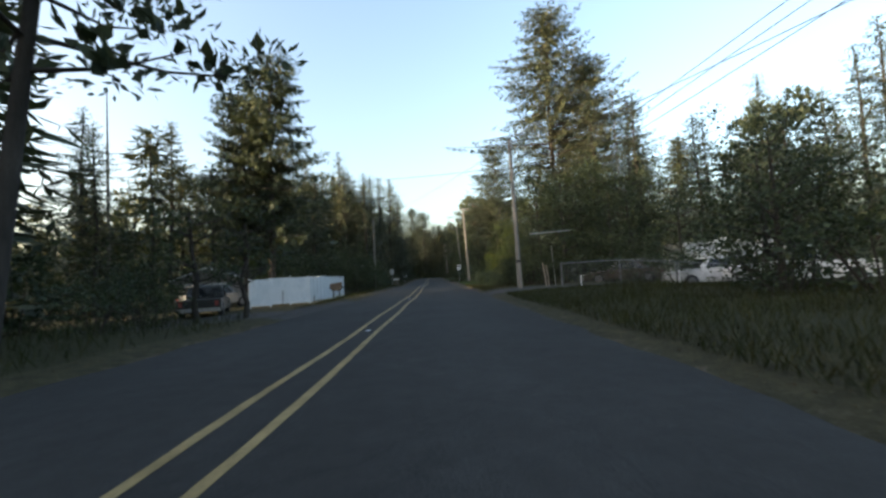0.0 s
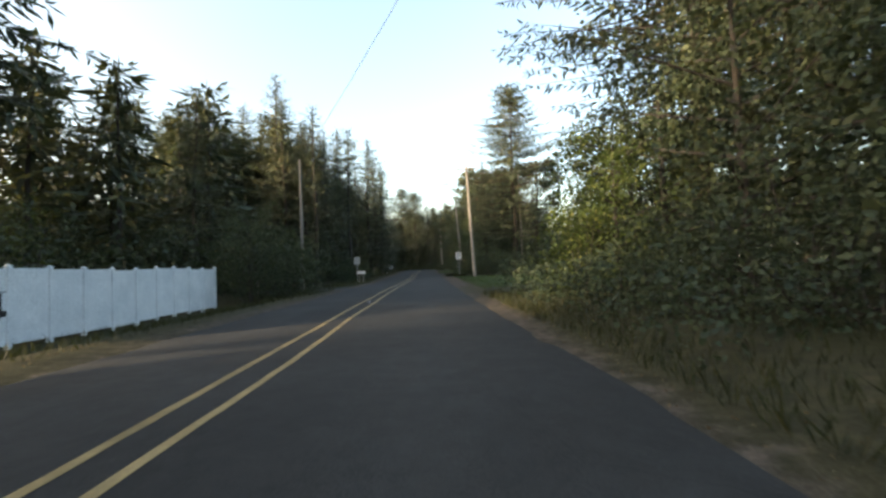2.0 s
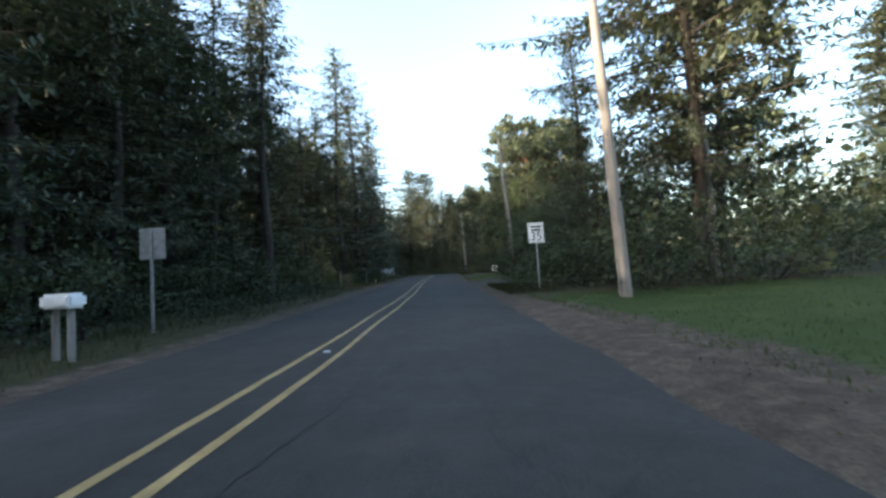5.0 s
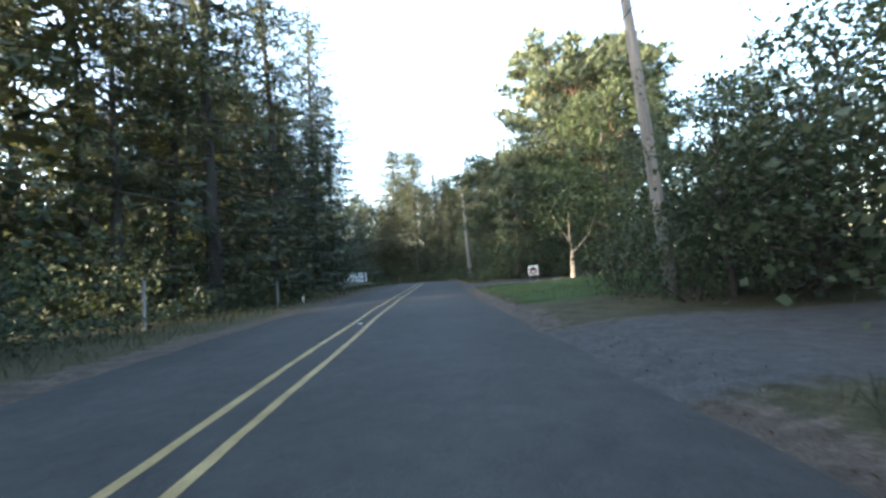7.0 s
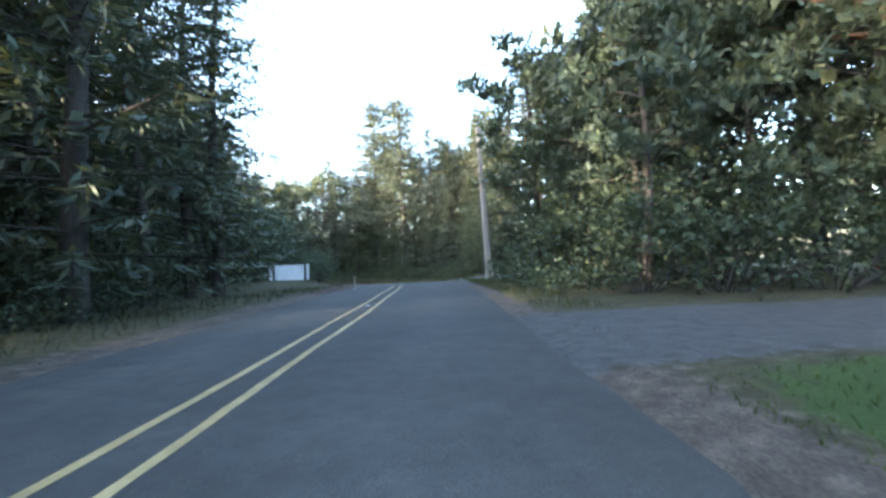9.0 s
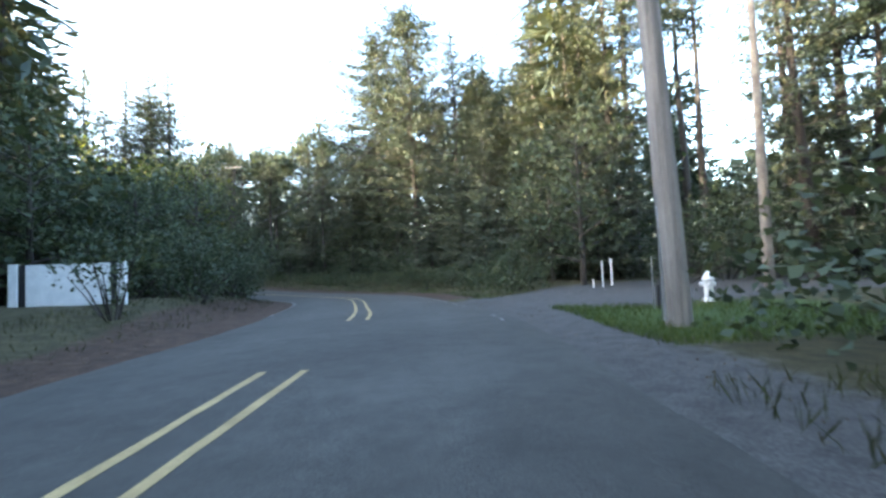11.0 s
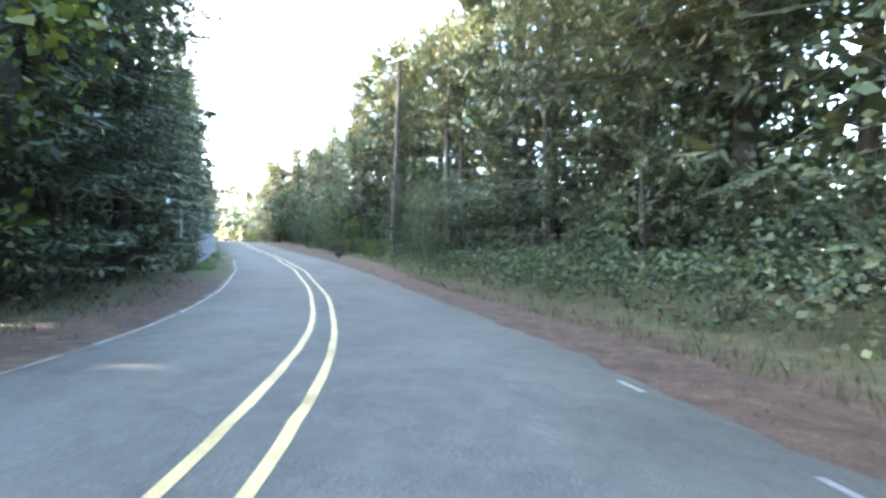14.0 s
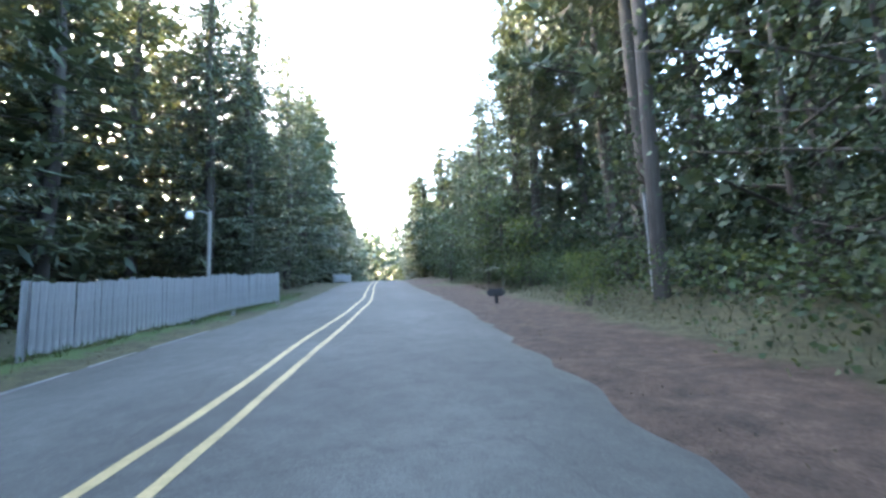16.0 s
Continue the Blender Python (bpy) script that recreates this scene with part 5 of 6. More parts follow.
utility_pole(-6.85, 46.3, 7.7, "slim grey service pole beside the hedge", (0.0, 0.0), 0, 0.085, False)
utility_pole(14.6, -20.0, 10.4, "weathered wooden utility pole beside the meadow", (0, 0), 1, 0.16, False)
utility_pole(11.7, 72.5, 12.6, "weathered wooden utility pole standing among dense trees", (0, 0), 1, 0.15, False)
R7, F7, H7, G7, D7 = gza(4.55, 23, 7.2), gza(4.75, 66.3, 7.6), gza(4.5, 86, 6.6), gza(3.0, 123.7, 7.4), gza(-28.8, 168, 9.5)
for dz, dx in ((0.0, 0.0), (0.55, 0.1), (0.75, -0.1)):
    up = lambda v: (v[0] + dx, v[1], v[2] + dz)
    cable(up(F7), up(H7), 0.35)
    cable(up(H7), up(G7), 0.6)
for dx, dz in ((-0.45, 0.0), (0.45, 0.0), (0.6, -0.7)):
    cable((11.7 + dx, 72.4, 12.2 + dz), (14.6 + dx, -20.0, 9.6 + dz), 0.35, 0.02)
cable(R7, gza(20.2, -20, 6.2), 0.3)
cable(gza(3.0, 123.7, 7.4), gza(-28.8, 168, 7.4), 2.2, 0.02)
cable(gza(3.0, 123.7, 7.9), gza(-28.8, 168, 8.4), 2.4, 0.014)
cable(D7, gza(-62, 184, 9.0), 0.8)
cable((10.0, 27.0, 8.3), (-16, 28.0, 7.6), 0.25, 0.012, "thin service wire spanning the road")
cable(gza(-6.85, 46.3, 7.6), gza(4.5, 23, 8.2), 0.3, 0.008, "thin service wire spanning the road")
bar = part("light_bar", tube_bm([(5.3, 22.9, 3.1), (8.3, 25.0, 3.4)], [0.035, 0.03], 8), GALV)
tagged(bar, "pale metal boom reaching from the utility pole", "metal bar")

# ---- fences ----
def vinyl_fence(points, height, post_gap):
    e = thing("vinyl_fence", points[0][0], points[0][1], 0.0, 0, "white vinyl privacy fence along the roadside yard", "fence")
    ox, oy = points[0][:2]
    for (x0, y0), (x1, y1) in zip(points, points[1:]):
        ln = math.hypot(x1 - x0, y1 - y0)
        n = max(1, round(ln / post_gap))
        ux, uy = (x1 - x0) / ln, (y1 - y0) / ln
        turn = Matrix.Rotation(math.atan2(uy, ux), 4, "Z")
        for i in range(n + 1):
            px, py = x0 + ux * ln * i / n, y0 + uy * ln * i / n
            g = ground_z(px, py)
            if i or (x0, y0) == points[0][:2]:
                bm = box_bm(-0.055, 0.055, -0.055, 0.055, -0.15, height + 0.02, bevel=0.008)
                bmesh.ops.transform(bm, matrix=Matrix.Translation((px - ox, py - oy, g)) @ turn, verts=bm.verts)
                post = part("post", bm, WHITE_VINYL, e)
                bm = bmesh.new()
                bmesh.ops.create_cone(bm, cap_ends=True, segments=4, radius1=0.095, radius2=0.01, depth=0.06, matrix=Matrix.Translation((0, 0, height + 0.05)) @ Matrix.Rotation(radians(45), 4, "Z"))
                bmesh.ops.transform(bm, matrix=Matrix.Translation((px - ox, py - oy, g)) @ turn, verts=bm.verts)
                part("post_cap", bm, WHITE_VINYL, post)
            if i < n:
                cx, cy = px + ux * ln / n / 2, py + uy * ln / n / 2
                gg = ground_z(cx, cy)
                half = ln / n / 2 - 0.055
                m = Matrix.Translation((cx - ox, cy - oy, gg)) @ turn
                k = max(4, int(2 * half / 0.15))
                for j in range(k):
                    a, b = -half + 2 * half * j / k, -half + 2 * half * (j + 1) / k
                    bm = box_bm(a + 0.002, b - 0.002, -0.012, 0.012, 0.14, height - 0.06)
                    bmesh.ops.transform(bm, matrix=m, verts=bm.verts)
                    part("board", bm, WHITE_VINYL, e)
                for za, zb in ((0.10, 0.22), (height - 0.12, height - 0.01)):
                    bm = box_bm(-half, half, -0.028, 0.028, za, zb, bevel=0.006)
                    bmesh.ops.transform(bm, matrix=m, verts=bm.verts)
                    part("rail", bm, WHITE_VINYL, e)


def chain_fence(x0, y0, x1, y1, height, label):
    e = thing("chain_link_fence", x0, y0, 0.0, 0, label, "fence")
    ln = math.hypot(x1 - x0, y1 - y0)
    ux, uy = (x1 - x0) / ln, (y1 - y0) / ln
    n = max(1, round(ln / 2.6))
    top = []
    for i in range(n + 1):
        px, py = ux * ln * i / n, uy * ln * i / n
        g = ground_z(x0 + px, y0 + py)
        part("post", tube_bm([(px, py, g - 0.2), (px, py, g + height + 0.05)], [0.035, 0.035], 8), OLD_WIRE, e)
        top.append((px, py, g + height))
    part("top_rail", tube_bm(top, [0.028] * len(top), 8), OLD_WIRE, e)
    V, F = [], []
    d = 0.11
    g0, g1 = ground_z(x0, y0), ground_z(x1, y1)
    for sgn in (1, -1):
        t = -height
        while t < ln + height:
            a, b = max(0, min(ln, t)), max(0, min(ln, t + height))
            za, zb = (a - t, b - t) if sgn > 0 else (height - (a - t), height - (b - t))
            if b - a > 0.02:
                o = len(V)
                for s, z in ((a, za), (b, zb)):
                    g = g0 + (g1 - g0) * s / ln
                    for w in (-0.004, 0.004):
                        V.append((ux * s, uy * s, g + z + w))
                F.append((o, o + 1, o + 3, o + 2))
            t += d
    ob = mesh_object("wire_mesh", V, F, OLD_WIRE, e)
    tagged(ob, kind="stuff")


def board_fence(start, end, height, label):
    (x0, y0), (x1, y1) = start, end
    e = thing("board_fence", x0, y0, 0.0, 0, label, "fence")
    ln = math.hypot(x1 - x0, y1 - y0)
    ang = math.atan2(y1 - y0, x1 - x0)
    rnd = random.Random(5)
    n = int(ln / 0.15)
    base = bmesh.new()
    add_box(base, -0.073, 0.073, -0.011, 0.011, 0.0, height, bevel=0.004)
    me = bpy.data.meshes.new("board")
    base.to_mesh(me)
    base.free()
    me.materials.append(GREY_BOARD)
    for i in range(n):
        t = (i + 0.5) / n
        px, py = (x1 - x0) * t, (y1 - y0) * t
        ob = new("board", me)
        ob.parent = e
        ob.matrix_basis = pose(px, py, ground_z(x0 + px, y0 + py) + 0.05 + rnd.uniform(-0.02, 0.02), rnd.uniform(-0.6, 0.6), rnd.uniform(-0.6, 0.6), math.degrees(ang))
    m = max(1, round(ln / 2.4))
    for i in range(m + 1):
        t = i / m
        px, py = (x1 - x0) * t - math.sin(ang) * 0.08, (y1 - y0) * t + math.cos(ang) * 0.08
        g = ground_z(x0 + px, y0 + py)
        part("post", box_bm(px - 0.05, px + 0.05, py - 0.05, py + 0.05, g - 0.2, g + height + 0.1, bevel=0.008), GREY_BOARD, e)


vinyl_fence([(-12.1, 26.9), (-8.75, 28.5), (-9.35, 41.4)], 1.83, 1.12)
chain_fence(5.8, 19.2, 14.5, 20.2, 1.15, "galvanised chain-link fence at the meadow's edge")
chain_fence(-10.6, 61.4, -16, 60.0, 1.2, "galvanised chain-link fence before the woods")
board_fence((-33.4, 157.05), (-39.9, 160.85), 1.2, "weathered grey board fence beside the road")
board_fence((-40.6, 160.9), (-43.5, 163.0), 1.22, "short weathered grey board fence by a gate")
board_fence((-70.0, 174.2), (-71.6, 176.9), 0.85, "low pale board fence at the crest of the road")


# ---- signs, boxes and small things ----
def speed_sign(x, y, turn):
    e = thing("speed_limit_sign", x, y, None, turn, "white rectangular speed limit sign on a metal post", "road sign")
    part("post", box_bm(-0.03, 0.03, 0.012, 0.05, -0.3, 2.75, bevel=0.006), GALV, e)
    plate = part("plate", box_bm(-0.33, 0.33, -0.012, 0.012, 2.0, 2.84, bevel=0.01), WHITE_PAINT, e)
    for za, zb in ((2.79, 2.805), (2.035, 2.05)):
        part("border", box_bm(-0.30, 0.30, -0.017, -0.0125, za, zb), BLACK, plate)
    for xa, xb in ((-0.30, -0.285), (0.285, 0.30)):
        part("border", box_bm(xa, xb, -0.017, -0.0125, 2.052, 2.788), BLACK, plate)
    for z, w in ((2.67, 0.22), (2.53, 0.19)):
        part("lettering_bar", box_bm(-w, w, -0.017, -0.0125, z - 0.04, z + 0.04), BLACK, plate)
    me = text_mesh("numerals", "35", 0.50)
    me.materials.append(BLACK)
    ob = new("numerals", me)
    ob.parent = plate
    ob.matrix_basis = pose(0, -0.0145, 2.26, 90, 0, 0)


def prism(profile, y0, y1):
    """A solid with the given outline in x and z, between two depths."""
    bm = bmesh.new()
    rings = [[bm.verts.new((px, y, pz)) for px, pz in profile] for y in (y0, y1)]
    n = len(profile)
    for k in range(n):
        bm.faces.new((rings[0][k], rings[0][(k + 1) % n], rings[1][(k + 1) % n], rings[1][k]))
    bm.faces.new(rings[0]), bm.faces.new(rings[1][::-1])
    bmesh.ops.recalc_face_normals(bm, faces=bm.faces)
    bmesh.ops.bevel(bm, geom=list(bm.edges), offset=0.008, segments=1, affect="EDGES")
    return bm


def mailbox(x, y, turn):
    e = thing("mailbox", x, y, None, turn, "broad dark mailbox cabinet on two posts before the white fence", "mailbox")
    box = part("box", prism([(-0.26, 0.62), (0.28, 0.62), (0.40, 0.80), (0.40, 1.20), (-0.40, 1.10), (-0.40, 0.80)], -0.20, 0.20), BLACK, e)
    part("roof", prism([(-0.44, 1.10), (0.43, 1.205), (0.43, 1.235), (-0.44, 1.13)], -0.24, 0.24), GALV, e, "sloping grey metal roof")
    for xa, xb in ((-0.48, -0.38), (0.38, 0.50)):
        part("flap", box_bm(xa, xb, -0.17, 0.17, 0.80, 0.90, bevel=0.01), BLACK, box)
    for xx in (-0.19, 0.19):
        part("post", box_bm(xx - 0.04, xx + 0.04, -0.04, 0.04, -0.2, 0.625, bevel=0.006), BLACK, e)


def back_sign(x, y, turn):
    e = thing("road_sign", x, y, None, turn, "pale back of a rectangular road sign on a post", "road sign")
    part("post", box_bm(-0.03, 0.03, -0.03, 0.03, -0.3, 2.5, bevel=0.006), GALV, e)
    part("plate", box_bm(-0.3, 0.3, 0.035, 0.05, 1.75, 2.5, bevel=0.008), GALV, e)


def paper_box(x, y, turn):
    e = thing("mailbox", x, y, None, turn, "white mailbox on a short dark stand beside the road", "mailbox")
    b = part("box", box_bm(-0.38, 0.38, -0.14, 0.14, 0.82, 1.06, bevel=0.05), WHITE_PAINT, e)
    part("flap", box_bm(-0.40, -0.385, -0.11, 0.11, 0.85, 1.02), GALV, b)
    for xx in (-0.2, 0.2):
        part("post", box_bm(xx - 0.04, xx + 0.04, -0.04, 0.04, -0.2, 0.81, bevel=0.006), POLE_WOOD, e)


def yard_sign(x, y, turn):
    e = thing("yard_sign", x, y, None, turn, "white yard sign with a dark house outline on the lawn", "sign")
    plate = part("plate", box_bm(-0.30, 0.30, -0.008, 0.008, 0.40, 1.02, bevel=0.004), WHITE_PAINT, e)
    for xx in (-0.22, 0.22):
        part("stake", tube_bm([(xx, 0.02, -0.2), (xx, 0.02, 0.7)], [0.008, 0.008], 6), GALV, e)
    pts = [(-0.23, 0.52), (-0.23, 0.76), (-0.27, 0.76), (-0.13, 0.87), (-0.13, 0.93), (-0.08, 0.93), (-0.08, 0.905), (0, 0.96), (0.27, 0.76), (0.23, 0.76), (0.23, 0.52)]
    bm = bmesh.new()
    f = bm.faces.new([bm.verts.new((a, -0.011, b)) for a, b in pts])
    bmesh.ops.solidify(bm, geom=[f], thickness=0.002)
    house = part("house_outline", bm, BLACK, plate, "black house outline")
    part("red_field", box_bm(-0.18, 0.18, -0.016, -0.0135, 0.55, 0.74), RED_PAINT, plate, "dull red field")
    for z in (0.69, 0.645, 0.60):
        part("lettering_bar", box_bm(-0.14, 0.14, -0.019, -0.0165, z - 0.012, z + 0.012), WHITE_PAINT, plate)
    part("lettering_bar", box_bm(-0.22, 0.22, -0.012, -0.0085, 0.445, 0.475), BLACK, plate)


def board_sign(x, y, z, turn):
    e = thing("notice_board", x, y, z, turn, "large blank white board between white posts in the verge", "sign")
    part("panel", box_bm(-0.98, 0.98, -0.03, 0.03, 0.52, 1.70, bevel=0.01), WHITE_PAINT, e)
    for xx in (-1.24, 1.24):
        part("post", box_bm(xx - 0.10, xx + 0.10, -0.07, 0.07, 0.50, 1.74, bevel=0.012), WHITE_PAINT, e)
    for xx in (-1.06, 1.06):
        part("frame", box_bm(xx - 0.078, xx + 0.078, -0.035, 0.035, 0.50, 1.72, bevel=0.008), BLACK, e, "dark frame edge")
    for xx in (-1.06, 1.06):
        part("leg", box_bm(xx - 0.045, xx + 0.045, -0.045, 0.045, -0.4, 0.498, bevel=0.006), POLE_WOOD, e, "weathered wooden leg")


def hydrant(x, y):
    e = thing("fire_hydrant", x, y, None, 20, "white fire hydrant standing in grass", "hydrant")
    part("barrel", tube_bm([(0, 0, -0.1), (0, 0, 0.06), (0, 0, 0.08), (0, 0, 0.5), (0, 0, 0.52), (0, 0, 0.56)], [0.15, 0.15, 0.105, 0.10, 0.14, 0.14], 14), WHITE_PAINT, e)
    part("bonnet", tube_bm([(0, 0, 0.565), (0, 0, 0.64), (0, 0, 0.70), (0, 0, 0.76)], [0.12, 0.10, 0.05, 0.03], 14), WHITE_PAINT, e)
    for a in (0, 120, 240):
        c, s = math.cos(radians(a)), math.sin(radians(a))
        part("outlet", tube_bm([(0.08 * c, 0.08 * s, 0.42), (0.19 * c, 0.19 * s, 0.42)], [0.055, 0.06], 10), WHITE_PAINT, e)


def stake(x, y, h, mat, label, r=0.04, cap=False, lean=0.0):
    e = thing("marker_post", x, y, None, 0, label, "post")
    part("post", tube_bm([(0, 0, -0.2), (lean * h * 0.5, 0, h * 0.5), (lean * h, 0, h)], [r, r, r * 0.95], 8), mat, e)
    if cap:
        part("cap", tube_bm([(lean * h, 0, h + 0.003), (lean * h, 0, h + 0.22), (lean * h, 0, h + 0.25)], [r * 1.5, r * 1.5, r * 0.6], 8), WHITE_PAINT, e)
    return e


def rock(x, y, r, seed):
    rng = random.Random(seed)
    bm = bmesh.new()
    bmesh.ops.create_icosphere(bm, subdivisions=2, radius=r)
    for v in bm.verts:
        k = 1 + 0.35 * noise.noise(v.co * 2.2 / r * 0.6 + Vector((seed, 0, 0)))
        v.co = Vector((v.co.x * k * 1.2, v.co.y * k, max(-0.1, v.co.z * k * 0.62)))
    ob = part("rock", bm, ROCK)
    ob.matrix_world = pose(x, y, ground_z(x, y) - r * 0.05, 0, 0, rng.uniform(0, 360))
    tagged(ob, "mossy grey rock edging the lawn", "rock", "rocks edging the lawn")


speed_sign(3.85, 71.6, 0)
mailbox(-7.1, 29.2, 8)
back_sign(-6.95, 64.3, 4)
paper_box(-6.0, 61.0, -20)
yard_sign(5.42, 101.4, -4)
board_sign(-10.65, 127.1, 0.42, 12.5)
hydrant(5.75, 127.2)
stake(5.2, 133.2, 1.05, WHITE_PAINT, "slim white marker stake before the thicket", 0.03)
stake(5.8, 133.9, 0.85, WHITE_PAINT, "white marker post with a round cap", 0.04, True)
stake(4.05, 126.2, 0.55, BLACK, "short dark post in the grass", 0.045)
stake(4.0, 126.32, 1.2, GALV, "thin metal rod behind a short dark post", 0.014)
stake(4.7, 132.8, 0.35, WHITE_PAINT, "short pale stake in brambles", 0.03)
stake(5.95, 22.5, 1.25, PALE_BARK, "pale leaning wooden post beside the driveway", 0.035, False, -0.12)
stake(6.15, 22.7, 1.15, PALE_BARK, "pale leaning wooden post beside the driveway", 0.03, False, -0.10)
stake(7.6, 21.8, 0.55, WHITE_PAINT, "short white stake beside the driveway", 0.04)
stake(7.1, 24.8, 2.4, GALV, "thin metal rod before the dark trees", 0.02, False, -0.05)
stake(-10.1, 27.2, 1.0, BLACK, "thin black hose post before the white fence", 0.022)
stake(-8.3, 28.0, 0.55, BLACK, "short black post at the fence corner", 0.03)
stake(-8.4, 43.8, 0.95, POLE_WOOD, "short grey wooden stake in the grass", 0.04)
stake(-7.6, 98.4, 0.28, WHITE_PAINT, "small white marker beside the road", 0.06)
stake(-4.4, 128.5 - 10, 0.8, POLE_WOOD, "grey wooden stake in the verge", 0.04)
stake(-8.6, 88, 1.4, POLE_WOOD, "grey wooden fence post under trees", 0.05)
stake(-8.2, 96.5, 1.2, POLE_WOOD, "grey wooden fence post under trees", 0.05)
for k, (x, y, r) in enumerate(((5.0, 98.8, 0.32), (5.7, 98.5, 0.28), (6.3, 99.4, 0.36), (7.0, 98.9, 0.30), (7.9, 99.3, 0.34), (5.3, 99.8, 0.22), (8.8, 99.0, 0.30))):
    rock(x, y, r, k + 1)


def lawn_tree(x, y):
    """The small forked tree on the lawn."""
    e = thing("small_tree", x, y, None, 0, "small forked tree with a pale trunk on the lawn", "tree")
    lv, lf = limb_mesh([([(0, 0, -0.2), (0.02, 0, 0.7), (0.08, 0, 1.4)], 0.12, 0.09), ([(0.08, 0, 1.35), (0.02, 0.1, 2.2), (0.1, 0.1, 3.6), (0.4, 0.0, 5.2)], 0.055, 0.02),
                        ([(0.08, 0, 1.3), (0.55, -0.1, 1.8), (0.95, -0.1, 2.2), (1.5, 0, 3.4)], 0.05, 0.02), ([(0.05, 0, 1.8), (-0.4, 0.2, 2.6), (-0.8, 0.3, 3.6)], 0.05, 0.02)], 9)
    mesh_object("trunk", lv, lf, PALE_BARK, e, True)
    rng = np.random.default_rng(77)
    C = [np.array([rng.normal(0.2, 1.1), rng.normal(0, 1.1), rng.uniform(2.5, 6.2)]) for _ in range(64)]
    V, F = clump_leaves(rng, C, rng.uniform(0.4, 0.8, 64), 110, 0.15, 0.8, 0.1)
    mesh_object("crown", V, F, GREY_LEAF, e)


lawn_tree(6.5, 97.3)


def reflector(s, lat=0.0):
    x, y, z = (float(v) for v in on_road(s, lat))
    e = thing("road_reflector", x, y, z + crown(lat, s) + 0.004, 0, "small white raised marker between the centre lines", "road marker", "raised road markers")
    bm = bmesh.new()
    vs = [bm.verts.new(c) for c in ((-0.05, -0.05, 0), (0.05, -0.05, 0), (0.05, 0.05, 0), (-0.05, 0.05, 0), (-0.04, -0.02, 0.018), (0.04, -0.02, 0.018), (0.04, 0.02, 0.018), (-0.04, 0.02, 0.018))]
    for f in ((3, 2, 1, 0), (4, 5, 6, 7), (0, 1, 5, 4), (1, 2, 6, 5), (2, 3, 7, 6), (3, 0, 4, 7)):
        bm.faces.new([vs[i] for i in f])
    part("body", bm, GALV, e)


for s in (8.4, 20.3, 36.4, 48.5, 60.5, 73.0, 85.7, 96.4, 108.5):
    reflector(s)


